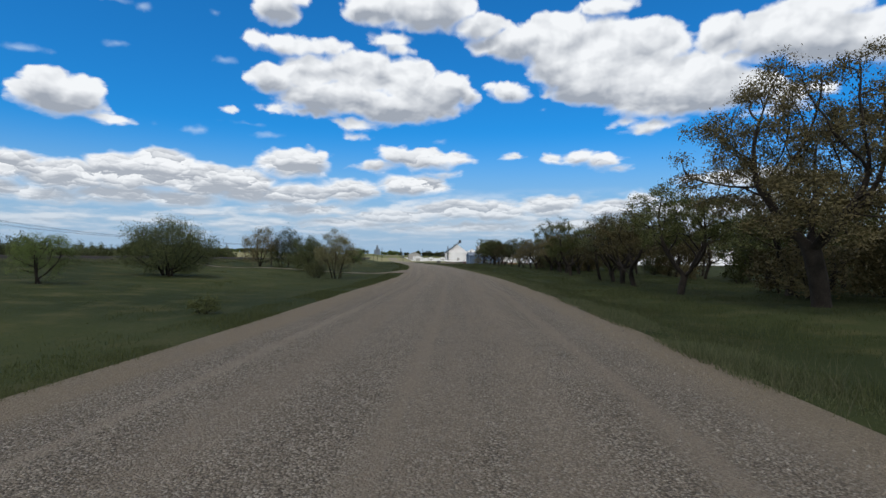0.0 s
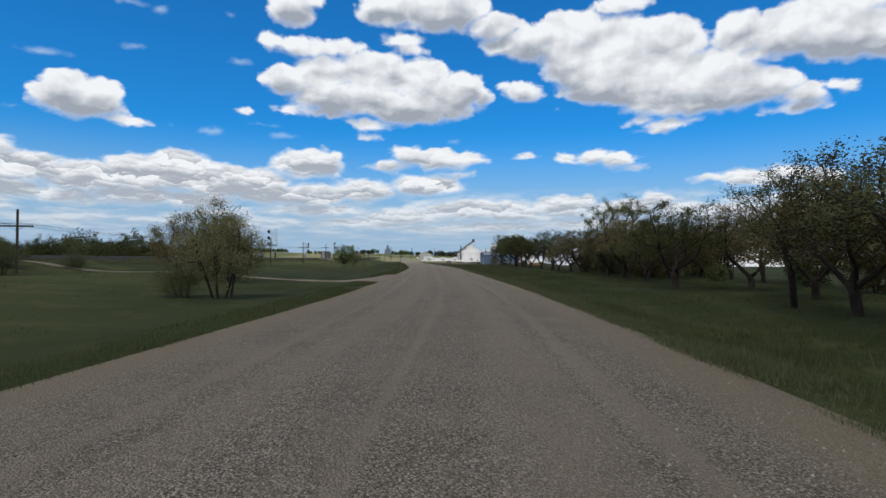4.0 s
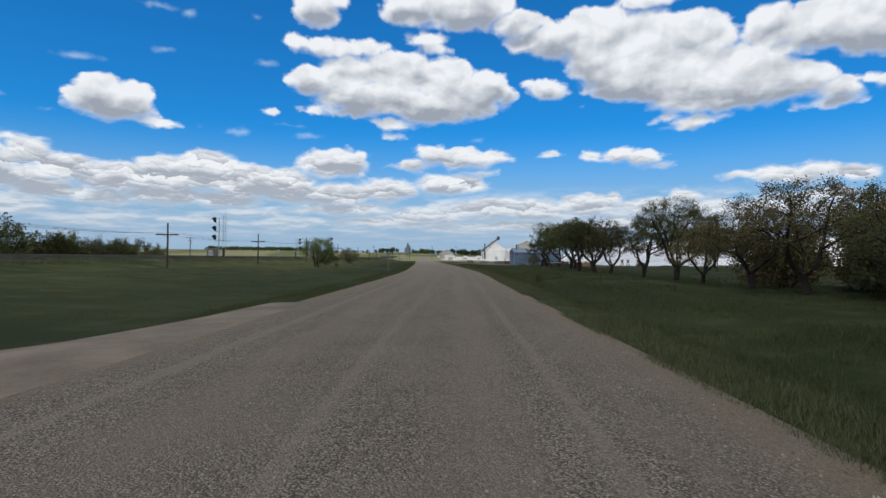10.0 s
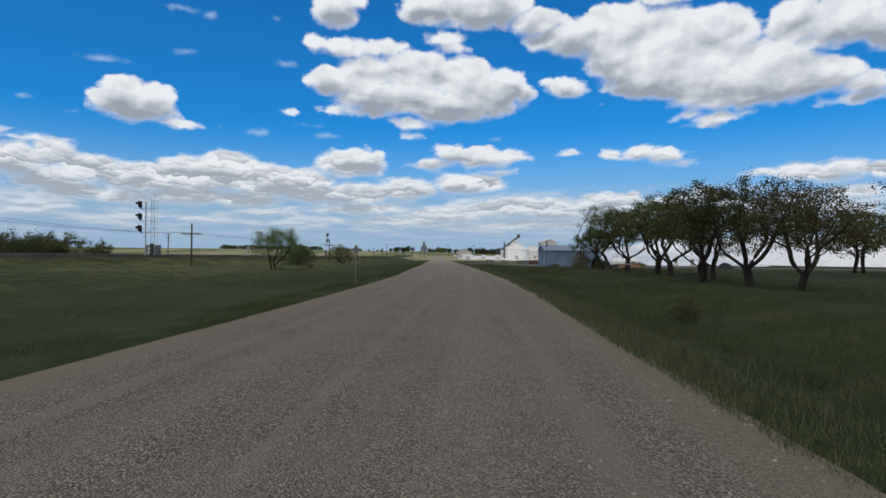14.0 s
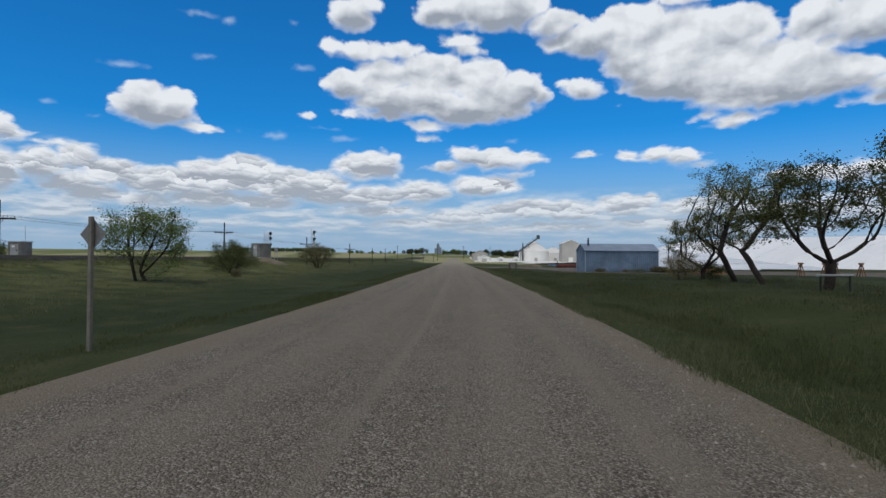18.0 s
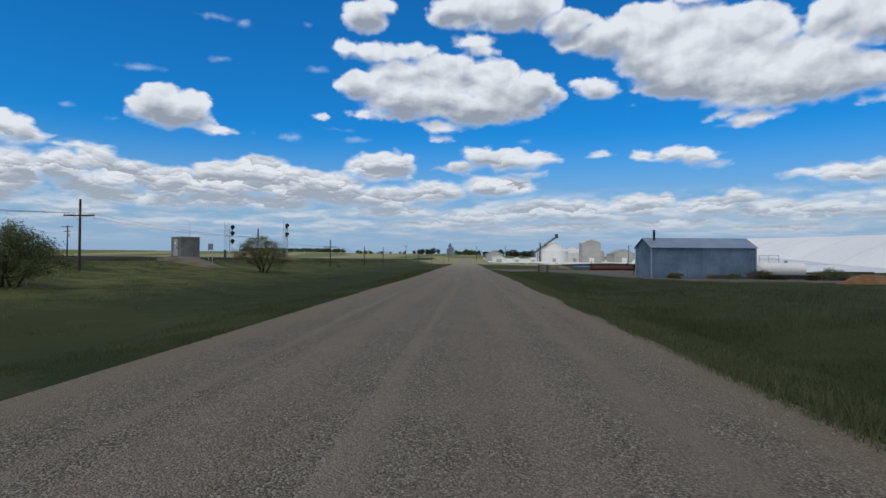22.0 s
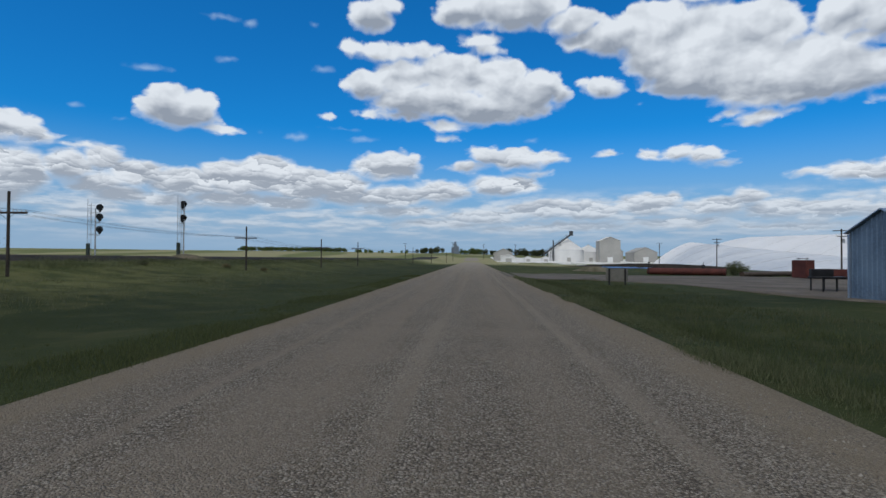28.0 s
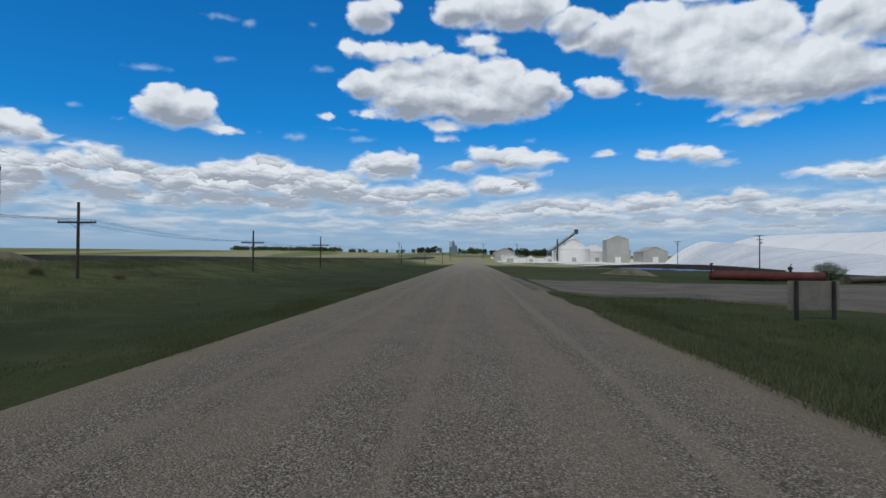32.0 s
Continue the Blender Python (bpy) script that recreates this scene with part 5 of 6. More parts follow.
def marker_stake(x, y):
    e = empty("marker_stake", x, y, ground_z(x, y), 10)
    bm = bmesh.new()
    box(bm, -0.015, 0.015, -0.015, 0.015, -0.2, 0.78, 0.003)
    part("stake", bm, M_POLE, e)
    bm = bmesh.new()
    box(bm, -0.05, 0.05, -0.022, 0.022, 0.70, 0.86, 0.006)
    part("cap", bm, M_RED_PAINT, e, "faded red cap")
    return tagged(e, "thin wooden marker stake with a red cap in the grass", "stake")


pipe_rail(14.0, 136.4)
marker_stake(6.3, 93.8)

# ---- yard things ----
def long_pipe(x0, y0, x1, y1, r, label, mat, fitted=False):
    e = empty("steel_pipe", x0, y0, ground_z((x0 + x1) / 2, (y0 + y1) / 2) + 0.05, 0)
    bm = bmesh.new()
    rod(bm, (0, 0, r), (x1 - x0, y1 - y0, r), r, n=18)
    part("pipe", bm, mat, e)
    for f in (0.12, 0.5, 0.88):
        bm = bmesh.new()
        cx, cy = (x1 - x0) * f, (y1 - y0) * f
        box(bm, cx - 0.12, cx + 0.12, cy - 0.6, cy + 0.6, -0.1, 0.06, 0.01)
        part("bearer", bm, M_POLE, e, "dark timber bearer")
    if fitted:
        bm = bmesh.new()
        rod(bm, (0, -0.5, -0.2), (0, -0.5, 2 * r + 0.75), 0.07, n=8)
        box(bm, -0.16, 0.16, -0.6, -0.4, 2 * r + 0.68, 2 * r + 0.85, 0.02)
        part("marker_post", bm, M_BLACK, e, "black post at the pipe's end")
        bm = bmesh.new()
        cx, cy = (x1 - x0) * 0.72, (y1 - y0) * 0.72
        rod(bm, (cx, cy, 2 * r - 0.05), (cx, cy, 2 * r + 0.55), 0.14, 0.10, 10)
        box(bm, cx - 0.24, cx + 0.20, cy - 0.12, cy + 0.12, 2 * r + 0.2, 2 * r + 0.5, 0.04)
        rod(bm, (cx, cy, 2 * r + 0.5), (cx + 0.1, cy, 2 * r + 0.85), 0.05, n=8)
        part("valve", bm, M_BLACK, e, "black valve on top of the pipe")
    return tagged(e, label, "pipe", "rusty pipes")


long_pipe(26.5, 264.0, 35.7, 258.5, 0.50, "long dark red steel pipe with a black valve in the yard", M_RED, True)
long_pipe(37.6, 258.0, 50.0, 267.5, 0.36, "long dark rusty steel pipe lying in the yard", M_RAIL)


def fuel_tank(x, y):
    e = empty("fuel_tank", x, y, ground_z(x, y) - 0.25, 6)
    bm = bmesh.new()
    rod(bm, (-2.7, 0, 1.15), (2.7, 0, 1.15), 0.80, n=24)
    for s in (-1, 1):
        rod(bm, (s * 2.7, 0, 1.15), (s * 2.95, 0, 1.15), 0.80, 0.5, 24)
    part("shell", bm, M_WHITE, e)
    for s in (-1.9, 1.9):
        bm = bmesh.new()
        box(bm, s - 0.12, s + 0.12, -0.7, 0.7, -0.1, 0.62)
        part("saddle", bm, M_STEEL, e)
    bm = bmesh.new()
    rod(bm, (0.6, 0, 1.95), (0.6, 0, 2.25), 0.18, n=12)
    part("filler_cap", bm, M_STEEL, e)
    bm = bmesh.new()
    for xx in (-2.5, -1.3, 0.0):
        rod(bm, (xx, 0.5, 1.8), (xx, 0.5, 2.9), 0.025, n=6)
    rod(bm, (-2.5, 0.5, 2.85), (0.0, 0.5, 2.85), 0.025, n=6)
    rod(bm, (-2.5, 0.5, 2.4), (0.0, 0.5, 2.4), 0.025, n=6)
    part("guard_rail", bm, M_STEEL, e)
    return tagged(e, "white cylindrical fuel tank on steel saddles beside the shed", "tank")


fuel_tank(39.0, 213.0)


def pipe_stack(x, y):
    e = empty("pipe_stack", x, y, ground_z(x, y), 4)
    for sx in (-2.0, 2.0):
        bm = bmesh.new()
        box(bm, sx - 0.1, sx + 0.1, -0.7, 0.7, -0.05, 0.14, 0.01)
        part("bearer", bm, M_POLE, e, "dark timber bearer")
    for k, (py, pz, r, mat, half) in enumerate(((-0.45, 0.26, 0.12, M_BLACK, 2.9), (-0.15, 0.26, 0.12, M_RUST, 2.6), (0.15, 0.26, 0.12, M_BLACK, 2.8), (0.45, 0.26, 0.12, M_BLACK, 3.0), (-0.3, 0.46, 0.10, M_BLACK, 2.7), (0.0, 0.46, 0.10, M_STEEL, 3.1), (0.3, 0.46, 0.10, M_BLACK, 2.5))):
        bm = bmesh.new()
        rod(bm, (-half, py, pz), (half * 0.95, py, pz), r, n=10)
        part("pipe", bm, mat, e)
    return tagged(e, "stack of dark steel pipes on bearers beside the shed", "pipes")


pipe_stack(33.0, 200.0)
mound("rusty_heap", 31.0, 185.6, ground_z(31, 185.6), 3.6, 1.3, 0.75, M_RUST, "low heap of rusty orange scrap in the grass", "heap", 5.0)


def rusty_stand(x, y):
    e = empty("rusty_stand", x, y, ground_z(x, y), 20)
    for sx in (-0.2, 0.2):
        bm = bmesh.new()
        rod(bm, (sx, -0.3, -0.05), (sx * 0.4, 0, 1.15), 0.05, n=6)
        rod(bm, (sx, 0.3, -0.05), (sx * 0.4, 0, 1.15), 0.05, n=6)
        part("leg_pair", bm, M_RUST, e)
    bm = bmesh.new()
    box(bm, -0.28, 0.28, -0.09, 0.09, 1.08, 1.25, 0.02)
    part("head", bm, M_RUST, e)
    return tagged(e, "rusty orange steel trestle stand in the yard grass", "stand", "rusty stands")


for x, y in ((31.8, 168.3), (34.4, 168.9), (35.6, 169.2), (36.8, 167.5)):
    rusty_stand(x, y)


def steel_bench(x, y):
    e = empty("steel_bench", x, y, ground_z(x, y), 8)
    bm = bmesh.new()
    box(bm, -1.0, 1.0, -0.6, 0.6, 0.78, 0.90, 0.02)
    part("deck", bm, M_BLACK, e, "dark steel deck")
    for sx in (-0.85, 0.0, 0.85):
        for sy in (-0.5, 0.5):
            bm = bmesh.new()
            rod(bm, (sx, sy, -0.05), (sx, sy, 0.78), 0.05, n=8)
            part("leg", bm, M_BLACK, e)
    bm = bmesh.new()
    box(bm, -0.95, 0.5, 0.3, 0.55, 0.90, 1.35, 0.03)
    part("rack", bm, M_BLACK, e)
    return tagged(e, "dark steel work bench with legs behind the shed", "bench")


steel_bench(21.4, 211.2)
mound("scrap_heap", 34.6, 160.0, ground_z(34.6, 160.0), 1.6, 1.0, 0.8, M_BLACK, "low dark heap of scrap beside the rusty stands", "heap", 8.0)


def red_trailer(x, y):
    e = empty("red_trailer", x, y, ground_z(x, y), 8)
    bm = bmesh.new()
    box(bm, 0.0, 7.5, -1.1, 1.1, 0.25, 0.95, 0.03)
    part("bed", bm, M_RED, e)
    bm = bmesh.new()
    box(bm, -0.1, 0.85, -1.0, 1.0, 0.1, 1.85, 0.04)
    part("bulkhead", bm, M_RED, e)
    bm = bmesh.new()
    for xx in (-0.05, 0.8):
        rod(bm, (xx, 0, 1.8), (xx, 0, 2.1), 0.03, n=6)
    rod(bm, (-0.3, 0, 2.0), (1.0, 0, 2.0), 0.03, n=6)
    part("rack", bm, M_BLACK, e)
    for xx in (4.4, 5.4):
        for sy in (-0.95, 0.95):
            bm = bmesh.new()
            rod(bm, (xx, sy - 0.12, 0.36), (xx, sy + 0.12, 0.36), 0.38, n=18)
            part("tyre", bm, M_BLACK, e)
    return tagged(e, "dark red flatbed trailer with a bulkhead in the yard", "trailer")


red_trailer(32.3, 234.2)


def utility_pole(x, y, top):
    e = empty("utility_pole", x, y, ground_z(x, y), -8)
    h = top - ground_z(x, y)
    bm = bmesh.new()
    rod(bm, (0, 0, -0.4), (0, 0, h), 0.14, 0.10, 10)
    part("pole", bm, M_POLE, e)
    for zz, w in ((h - 0.25, 1.2), (h - 1.1, 0.7)):
        bm = bmesh.new()
        box(bm, -w, w, -0.16, -0.06, zz - 0.06, zz + 0.06)
        part("crossarm", bm, M_POLE, e)
    bm = bmesh.new()
    rod(bm, (0.3, 0, h - 2.1), (0.3, 0, h - 1.5), 0.17, n=12)
    part("transformer", bm, M_STEEL, e)
    return tagged(e, "wooden utility pole with two crossarms and a transformer", "pole", "utility poles")


utility_pole(55.7, 265.4, 6.5)
utility_pole(63.4, 328.3, 7.4)
utility_pole(78.0, 420.0, 9.0)
for px, py, ph in ((-75.0, 245.0, 7.6), (-38.0, 500.0, 10.5), (-11.0, 500.0, 11.0), (7.5, 560.0, 11.5), (27.0, 540.0, 11.0)):
    utility_pole(px, py, ph)


def blue_sheet(x0, x1, y0, y1):
    verts, faces, n, m = [], [], 24, 6
    for j in range(m + 1):
        for i in range(n + 1):
            x, y = x0 + (x1 - x0) * i / n, y0 + (y1 - y0) * j / m
            e = 0.0 if 0 < i < n and 0 < j < m else -0.22
            verts.append((x, y, ground_z(x, y) + 0.28 + 0.2 * noise.noise(Vector((x * 0.5, y * 0.5, 2))) + e))
    k = n + 1
    faces = [(j * k + i, j * k + i + 1, (j + 1) * k + i + 1, (j + 1) * k + i) for j in range(m) for i in range(n)]
    return tagged(raw("blue_sheet", verts, faces, M_BLUE_TARP, smooth=True), "crumpled blue tarpaulin spread on the yard", "tarpaulin")


blue_sheet(38, 58, 335, 352)
mound("dirt_heap", 21.7, 278.0, ground_z(21.7, 278.0), 5.0, 3.0, 0.9, M_DIRT, "low heap of pale brown dirt at the edge of the yard", "heap", 6.0)
mound("earth_bank", 62.0, 366.0, ground_z(62, 366), 40.0, 3.0, 1.5, M_BALLAST, "long low bank of dark earth beyond the yard", "bank", 11.0)


def pile(name, x0, y0, x1, y1, w, h0, h1, z, seed, label, mat):
    """A long heap of grain under white sheets, weighed down by ropes."""
    verts, faces, n, m = [], [], 40, 24
    ax = Vector((x1 - x0, y1 - y0, 0))
    L = ax.length
    ax.normalize()
    nx = Vector((ax.y, -ax.x, 0))
    for j in range(n + 1):
        f = j / n
        endf = min(f, 1 - f) * L / (w * 0.75)
        taper = math.sin(min(1.0, endf) * math.pi / 2) ** 0.75
        hh = (h0 + (h1 - h0) * f) * taper
        ww = w * (0.25 + 0.75 * taper)
        for i in range(m + 1):
            u = -1 + 2 * i / m
            zz = hh * (1 - abs(u) ** 1.7) * (1 + 0.03 * noise.noise(Vector((u * 2, f * 9, seed))))
            p = Vector((x0, y0, z)) + ax * (L * f) + nx * (u * ww)
            verts.append((p.x, p.y, p.z + zz - (0.3 if abs(u) == 1 else 0)))
    k = m + 1
    faces = [(j * k + i, j * k + i + 1, (j + 1) * k + i + 1, (j + 1) * k + i) for j in range(n) for i in range(m)]
    e = empty(name)
    raw("cover", verts, faces, mat, e, smooth=True)
    for j in range(3, n - 2, 4):
        bm = bmesh.new()
        for i in range(m):
            a, b = Vector(verts[j * k + i]), Vector(verts[j * k + i + 1])
            rod(bm, a + Vector((0, 0, 0.05)), b + Vector((0, 0, 0.05)), 0.025, n=4, cap=False)
        part("rope", bm, M_GREY_CLAD, e, "grey rope over the white cover")
    return tagged(e, label, "grain pile", "covered grain piles")


pile("grain_pile", 104, 300, 138, 556, 24, 0.8, 14.8, -1.0, 1.0, "long grain heap under a roped grey-white tarpaulin, shade in its colour", M_TARP_SHADED)
pile("grain_pile", 196, 300, 182, 600, 44, 13.0, 19.0, -1.0, 2.0, "tall grain heap under a clean white tarpaulin with ropes", M_TARP)


# ---- grain bins and buildings round them ----
def grain_bin(x, y, r, eave, peak, label):
    e = empty("grain_bin", x, y, ground_z(x, y) - 0.2)
    bm = bmesh.new()
    n, rings = 40, 10
    profile = []
    for k in range(rings):
        z0, z1 = eave * k / rings, eave * (k + 1) / rings
        profile += [(r, z0), (r, z1 - 0.10), (r + 0.06, z1 - 0.07), (r + 0.06, z1 - 0.03)]
    profile.append((r, eave))
    hoops = [[bm.verts.new((q * math.cos(2 * math.pi * i / n), q * math.sin(2 * math.pi * i / n), z)) for i in range(n)] for q, z in profile]
    for a, b in zip(hoops, hoops[1:]):
        for i in range(n):
            bm.faces.new((a[i], a[(i + 1) % n], b[(i + 1) % n], b[i]))
    part("wall", bm, M_BIN, e)
    bm = bmesh.new()
    rod(bm, (0, 0, eave), (0, 0, peak), r + 0.25, 0.9, n)
    part("roof", bm, M_BIN, e)
    bm = bmesh.new()
    for k in range(20):
        a = 2 * math.pi * k / 20
        rod(bm, ((r + 0.2) * math.cos(a), (r + 0.2) * math.sin(a), eave + 0.08), (0.9 * math.cos(a), 0.9 * math.sin(a), peak + 0.08), 0.09, n=4)
    part("roof_ribs", bm, M_BIN, e)
    bm = bmesh.new()
    rod(bm, (0, 0, peak - 0.1), (0, 0, peak + 0.8), 0.9, 0.5, 16)
    part("cap", bm, M_GREY_CLAD, e)
    bm = bmesh.new()
    box(bm, -1.2, 1.2, -r - 0.15, -r + 0.3, 0, 2.6)
    part("door", bm, M_GREY_CLAD, e)
    return tagged(e, label, "grain bin")


grain_bin(62.0, 560.0, 11.5, 7.6, 15.2, "round white steel grain bin with a conical roof")
grain_bin(80.0, 578.0, 10.0, 6.5, 11.0, "round grey steel grain bin with a conical roof")


def conveyor(x0, y0, z0, x1, y1, z1):
    e = empty("grain_conveyor")
    bm = bmesh.new()
    a, b = Vector((x0, y0, z0)), Vector((x1, y1, z1))
    rod(bm, a, b, 0.55, n=4)
    part("trough", bm, M_DARK_STEEL, e)
    bm = bmesh.new()
    for k in range(14):
        p = a.lerp(b, k / 14)
        q = a.lerp(b, (k + 1) / 14)
        rod(bm, p + Vector((0, 0, 0.4)), q + Vector((0, 0, 1.5 if k % 2 else 0.4)), 0.1, n=4)
        rod(bm, p + Vector((0, 0, 1.5)), q + Vector((0, 0, 1.5)), 0.1, n=4)
    part("handrail", bm, M_DARK_STEEL, e)
    for f in (0.28, 0.6):
        p = a.lerp(b, f)
        bm = bmesh.new()
        for s in (-1, 1):
            rod(bm, (p.x + s, p.y - 2.5, 0), (p.x + s * 0.3, p.y, p.z), 0.16, n=4)
        part("trestle", bm, M_DARK_STEEL, e)
    bm = bmesh.new()
    box(bm, x1 - 1.0, x1 + 1.2, y1 - 1.0, y1 + 1.0, z1 - 0.8, z1 + 2.2, 0.1)
    part("head_house", bm, M_DARK_STEEL, e)
    bm = bmesh.new()
    rod(bm, (x0 + (x1 - x0) * 0.35, y0, 0), (x0 + (x1 - x0) * 0.35, y0, z1 * 0.78), 0.5, n=6)
    part("leg_tower", bm, M_DARK_STEEL, e)
    return tagged(e, "slanting steel grain conveyor reaching over the bin roof", "conveyor")


conveyor(46.0, 552.0, 5.0, 64.5, 556.0, 18.2)


def building(name, x, y, w, d, h, ph, mat, roof_mat, rz, label, category, doors=1, windows=0):
    """A plain gabled building, ridge along its depth, gable towards the road's near end."""
    e = empty(name, x, y, ground_z(x, y) - 0.1, rz)
    bm = bmesh.new()
    vs = []
    for yy in (0, d):
        vs.append([bm.verts.new(v) for v in ((-w / 2, yy, 0), (w / 2, yy, 0), (w / 2, yy, h), (0, yy, ph), (-w / 2, yy, h))])
    bm.faces.new(vs[0])
    bm.faces.new(list(reversed(vs[1])))
    for i in range(5):
        bm.faces.new((vs[0][i], vs[1][i], vs[1][(i + 1) % 5], vs[0][(i + 1) % 5]))
    bmesh.ops.recalc_face_normals(bm, faces=bm.faces)
    part("wall", bm, mat, e)
    for sgn in (-1, 1):
        bm = bmesh.new()
        o = 0.35
        sl = (ph - h) / (w / 2)
        q = [bm.verts.new(v) for v in ((sgn * (w / 2 + o), -o, h - sl * o + 0.03), (sgn * (w / 2 + o), d + o, h - sl * o + 0.03), (0, d + o, ph + 0.03), (0, -o, ph + 0.03))]
        q2 = [bm.verts.new(v.co + Vector((0, 0, 0.18))) for v in q]
        bm.faces.new(q)
        bm.faces.new(list(reversed(q2)))
        for i in range(4):
            bm.faces.new((q[i], q2[i], q2[(i + 1) % 4], q[(i + 1) % 4]))
        bmesh.ops.recalc_face_normals(bm, faces=bm.faces)
        part("roof_slope", bm, roof_mat, e)
    for k in range(doors):
        c = (k - (doors - 1) / 2) * w / max(1, doors)
        bm = bmesh.new()
        dw = min(3.4, w / (doors + 1))
        box(bm, c - dw / 2, c + dw / 2, -0.08, 0.05, 0, min(h * 0.75, 3.6), 0.02)
        part("door", bm, M_WHITE if mat != M_WHITE else M_GREY_CLAD, e)
    for k in range(windows):
        yy = d * (k + 0.7) / (windows + 0.4)
        bm = bmesh.new()
        box(bm, -w / 2 - 0.07, -w / 2 + 0.05, yy - 0.6, yy + 0.6, h * 0.4, h * 0.75, 0.01)
        win = part("window", bm, M_GLASS, e)
        bm = bmesh.new()
        box(bm, -w / 2 - 0.1, -w / 2 - 0.07, yy - 0.68, yy + 0.68, h * 0.37, h * 0.4)
        part("sill", bm, M_WHITE, win)
    return tagged(e, label, category)


building("elevator_house", 88.0, 548.0, 13.0, 12.0, 14.0, 16.6, M_GREY_CLAD, M_BIN, 0, "tall grey metal-clad elevator building with a low gable", "building", 1)
building("storage_shed", 114.0, 560.0, 15.0, 22.0, 6.6, 9.8, M_GREY_CLAD, M_GREY_CLAD, 0, "low grey steel storage shed with a gable roof", "building", 1)
building("storage_shed", 101.0, 590.0, 12.0, 18.0, 7.0, 10.5, M_GREY_CLAD, M_GREY_CLAD, 0, "low grey steel storage shed with a gable roof", "building", 1)
building("farm_shed", 18.5, 520.0, 11.0, 16.0, 5.0, 7.6, M_GREY_CLAD, M_GREY_CLAD, 0, "grey gabled farm shed by the pale yard", "building", 1, 2)
building("garage", 20.5, 502.0, 8.0, 8.0, 3.0, 4.4, M_WHITE, M_WHITE, 0, "white low garage with a gable roof", "building", 1)

for hx, hy in ((33.5, 522.0), (45.0, 530.0)):
    building("white_hut", hx, hy, 4.6, 4.0, 2.3, 3.2, M_WHITE, M_WHITE, 0, "small white hut standing in the pale yard", "hut", 1)
# far town elevator
def town_elevator(x, y):
    e = empty("town_elevator", x, y, ground_z(x, y) - 0.3)
    for dx, w, h in ((-2.6, 2.4, 6.5), (0.0, 3.2, 10), (2.6, 2.2, 7.5)):
        bm = bmesh.new()
        box(bm, dx - w / 2, dx + w / 2, -2.5, 2.5, 0, h, 0.2)
        part("silo", bm, M_BLUE_GREY, e)
    bm = bmesh.new()
    box(bm, -1.0, 1.0, -1.2, 1.2, 10, 12.0, 0.15)
    part("head_house", bm, M_BLUE_GREY, e)
    return tagged(e, "blue-grey grain elevator in the far town", "elevator")


town_elevator(-17.0, 745.0)


def far_wood(name, x0, y0, x1, y1, count, h, mat, seed, label):
    """A far belt of trees as crowns of many small leaf clumps."""
    rng = random.Random(seed)
    lv, lf = [], []
    for k in range(count):
        f = rng.random()
        cx, cy = x0 + (x1 - x0) * f + rng.uniform(-5, 5), y0 + (y1 - y0) * f + rng.uniform(-6, 6)
        hh = h * rng.uniform(0.6, 1.15)
        w = hh * rng.uniform(0.35, 0.55)
        gz = ground_z(cx, cy)
        for _ in range(150):
            a, u, v = rng.uniform(0, 6.283), rng.random() ** 0.5, rng.uniform(-1, 1)
            s = math.sqrt(max(0.0, 1 - v * v))
            q = Vector((cx + w * u * s * math.cos(a), cy + w * u * s * math.sin(a), gz + hh * 0.53 + hh * 0.5 * v * u))
            d = Vector((rng.gauss(0, 1), rng.gauss(0, 1), rng.gauss(0, 1))).normalized()
            t = d.orthogonal().normalized() * hh * 0.07
            d = d * hh * 0.11
            b = len(lv)
            lv.extend((q - d, q + t, q + d, q - t))
            lf.append((b, b + 1, b + 2, b + 3))
    ob = raw(name, lv, lf, mat)
    return tagged(ob, label, "trees", kind="stuff")


far_wood("far_trees", -62, 735, -30, 740, 16, 6.0, M_LEAF_DARK, 1, "dark belt of trees round the far town")
far_wood("far_trees", -120, 730, -66, 728, 20, 3.4, M_LEAF_GREEN, 2, "pale green trees at the edge of the far town")
far_wood("far_trees", -8, 735, 16, 742, 14, 6.0, M_LEAF_GREEN, 3, "light green trees beside the road into town")
far_wood("far_trees", 16, 730, 95, 700, 40, 6.5, M_LEAF_DARK, 4, "dark belt of trees behind the grain bins")
far_wood("far_trees", -375, 1085, -205, 1085, 170, 6.5, M_LEAF_GREEN, 5, "far belt of trees beyond the fields")


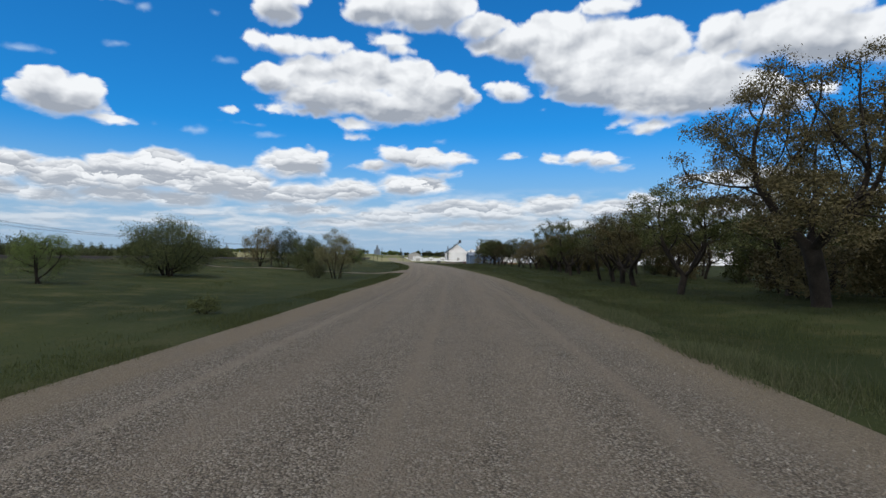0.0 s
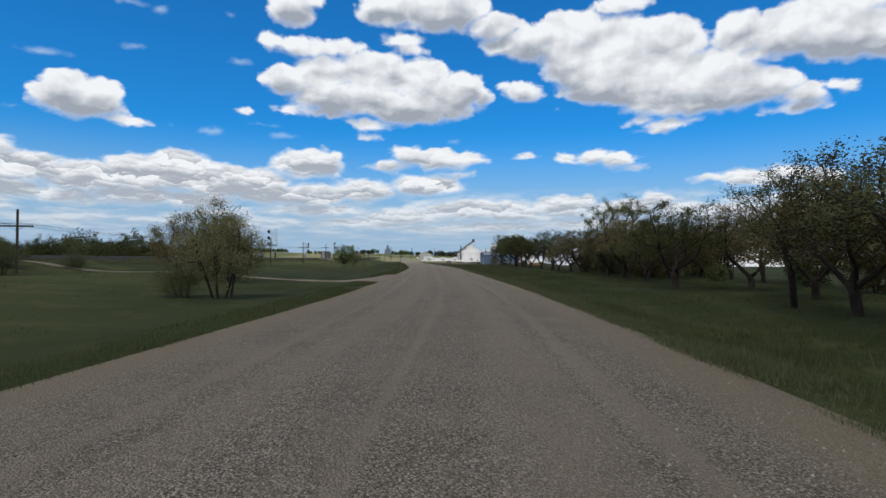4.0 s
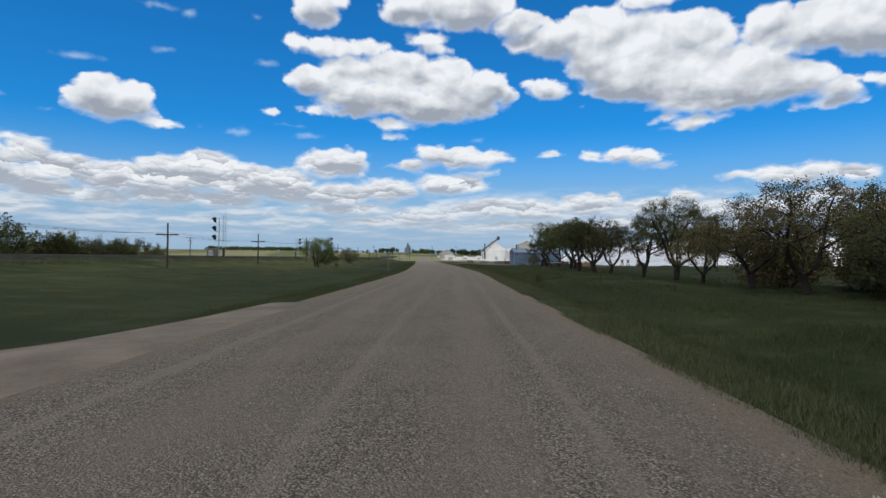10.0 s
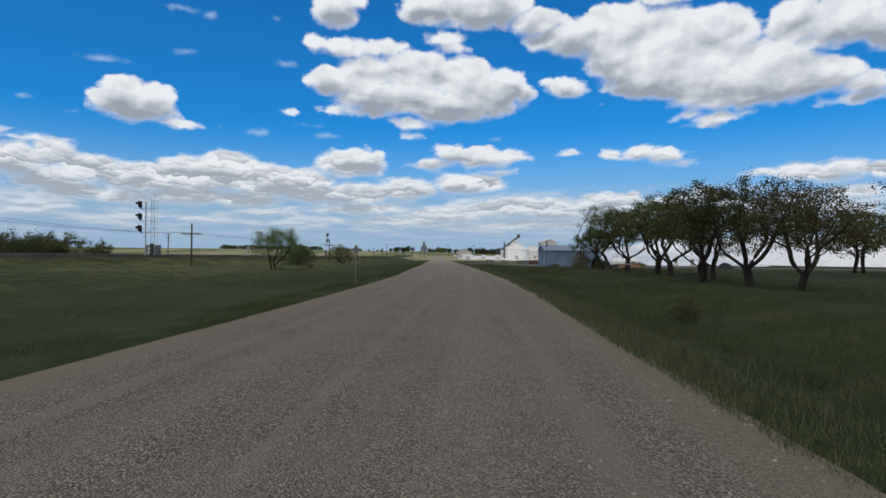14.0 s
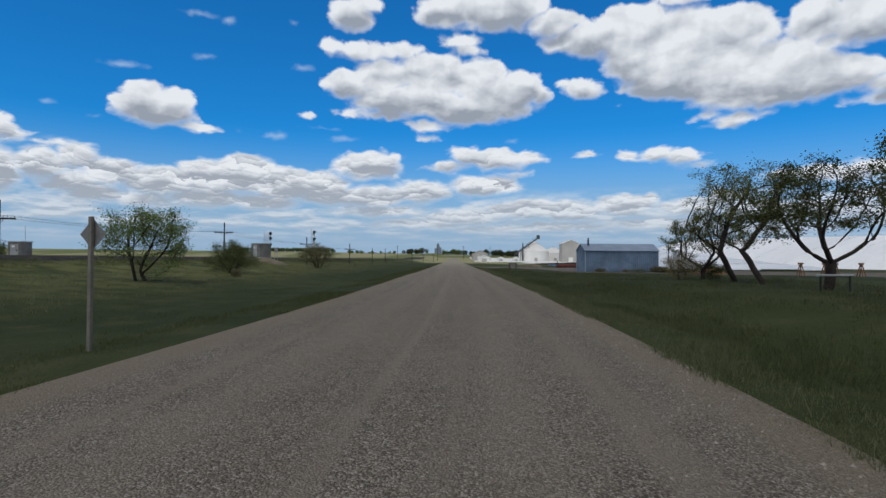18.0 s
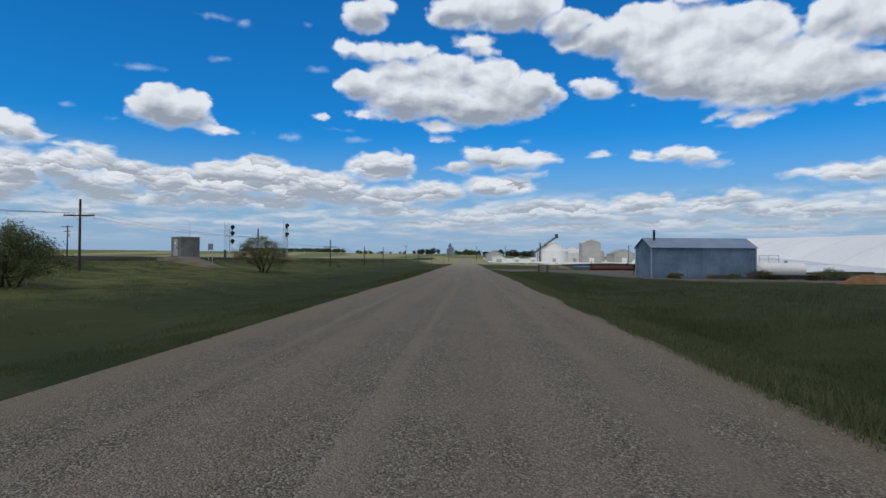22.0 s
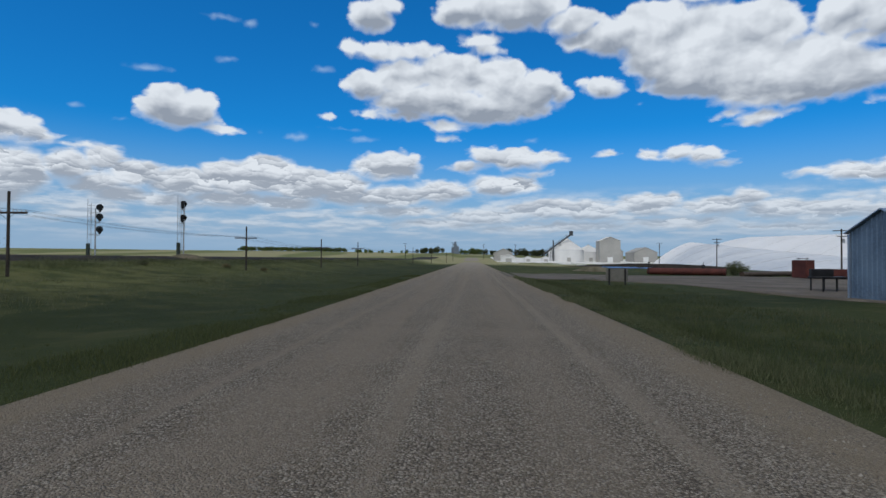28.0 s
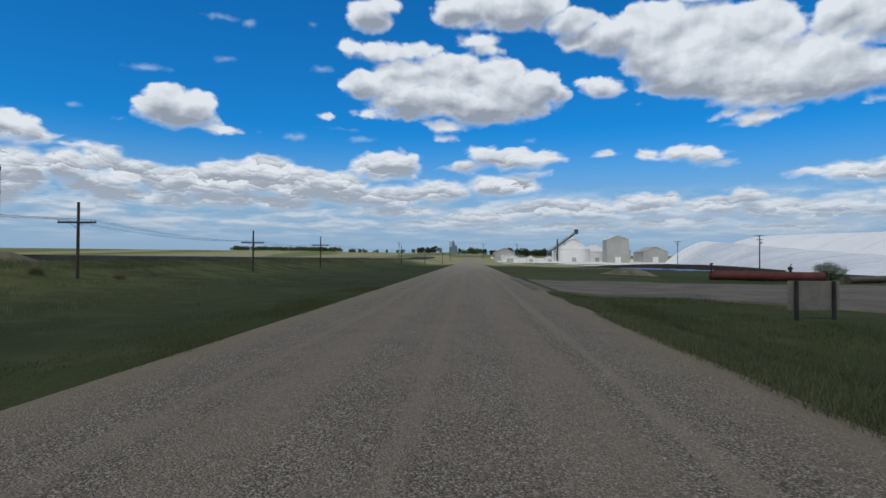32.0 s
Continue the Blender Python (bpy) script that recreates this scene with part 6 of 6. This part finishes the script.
# ---- grass ----
def grass(name, x_off0, x_off1, y0, y1, count, h, seed, label, edge_bias=1.0, mat=M_GRASS, patchy=1.1, base=road_x):
    rng = np.random.default_rng(seed)
    y = rng.uniform(y0, y1, count)
    off = x_off0 + (x_off1 - x_off0) * rng.uniform(0, 1, count) ** edge_bias
    verts, faces = [], []
    turn, lean, size = rng.uniform(0, 6.283, count), rng.normal(0, 0.35, (count, 2)), rng.uniform(0.45, 1.25, count)
    for k in range(count):
        cx, cy = base(y[k]) + off[k], y[k]
        if -60 < cx < -6 and lane_edges(cx)[0] - 0.2 < cy < lane_edges(cx)[1] + 0.2:
            continue
        if cx > 12.3 and 193 < cy < 245:
            continue
        if cx > 0 and 226 < cy < 250 and off[k] < 16:
            continue
        gz = ground_z(cx, cy) - 0.03
        hh = h * size[k] * (0.75 + patchy * max(-0.45, noise.noise(Vector((cx * 0.45, cy * 0.28, seed)))))
        c, s = math.cos(turn[k]), math.sin(turn[k])
        for q in range(3):
            a = turn[k] + q * 2.1
            bx, by = cx + 0.07 * math.cos(a * 1.7), cy + 0.07 * math.sin(a * 1.7)
            wx, wy = 0.008 * math.cos(a), 0.008 * math.sin(a)
            lx, ly = (lean[k, 0] + 0.4 * math.cos(a)) * hh * 0.6, (lean[k, 1] + 0.4 * math.sin(a)) * hh * 0.6
            b = len(verts)
            verts.extend(((bx - wx, by - wy, gz), (bx + wx, by + wy, gz), (bx + lx, by + ly, gz + hh * (0.75 + 0.12 * q))))
            faces.append((b, b + 1, b + 2))
    ob = raw(name, verts, faces, mat)
    return tagged(ob, label, "grass", kind="stuff")


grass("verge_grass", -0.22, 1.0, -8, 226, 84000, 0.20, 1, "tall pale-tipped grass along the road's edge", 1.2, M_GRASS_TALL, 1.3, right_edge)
grass("grass_stalks", 4.2, 7.5, -8, 232, 5000, 0.36, 6, "scattered pale grass stalks along the verge", 1.5, M_STRAW, 0.9)
grass("verge_grass", 4.9, 9.5, -8, 232, 52000, 0.20, 5, "tall green grass in the shallow ditch", 1.3, M_GRASS, 1.3)
grass("verge_grass", 0.12, -1.9, -8, 232, 60000, 0.14, 2, "short green grass along the road's edge", 1.4, M_GRASS_SHORT, 1.2, left_edge)
grass("meadow_grass", 5.6, 20, -5, 226, 72000, 0.19, 3, "rough green grass under the elm row", 1.5, M_GRASS, 1.4)
grass("meadow_grass", -6, -27, -5, 240, 72000, 0.10, 4, "rough green grass below the railway", 1.3, M_GRASS_SHORT, 1.5)
grass("rough_weeds", -12, -25, 118, 240, 9000, 0.26, 9, "dry yellowish weeds in the grass below the railway bank", 0.8, M_STRAW, 1.6)
grass("bank_brush", 6.4, 9.6, 40, 300, 16000, 0.30, 11, "brown and straw-coloured weeds on the railway bank", 1.0, M_STRAW, 1.8, rail_x)
grass("bank_brush", 6.2, 10.5, 20, 300, 20000, 0.30, 12, "dark rough grass on the foot of the railway bank", 1.0, M_GRASS, 1.8, rail_x)
grass("rough_weeds", 7, 24, 130, 200, 7000, 0.26, 10, "dry yellowish weeds in the rough grass before the shed", 0.9, M_STRAW, 1.6)


def road_stones(count, seed):
    """Loose stones strewn over the gravel."""
    rng = np.random.default_rng(seed)
    y = rng.uniform(1.5, 212, count)
    u = rng.uniform(-4.3, 3.9, count)
    keep = np.minimum(np.minimum(np.abs(u + 0.1), np.abs(u - 2.5)), np.abs(u + 2.55)) + rng.uniform(0, 0.5, count) > 0.22
    size = 0.009 + 0.015 * rng.uniform(0, 1, count) ** 2.2
    turn = rng.uniform(0, 6.283, count)
    verts, faces = [], []
    for k in np.nonzero(keep)[0]:
        cx, cy, s, a = road_x(y[k]) + u[k], y[k], size[k], turn[k]
        z = 0.012 + 0.03 * (1 - (u[k] / 4.7) ** 2)
        b = len(verts)
        for q in range(4):
            r = s * (0.75 + 0.5 * ((q * 37 + k) % 5) / 5)
            verts.append((cx + r * math.cos(a + q * 1.57), cy + r * math.sin(a + q * 1.57), z))
        verts.append((cx + s * 0.25 * math.cos(a * 3), cy + s * 0.25 * math.sin(a * 3), z + s * 0.95))
        faces.extend(((b, b + 1, b + 4), (b + 1, b + 2, b + 4), (b + 2, b + 3, b + 4), (b + 3, b, b + 4)))
    ob = raw("road_stones", verts, faces, M_STONE)
    return tagged(ob, "loose grey and tan stones strewn over the gravel road", "stones", kind="stuff")


road_stones(105000, 8)
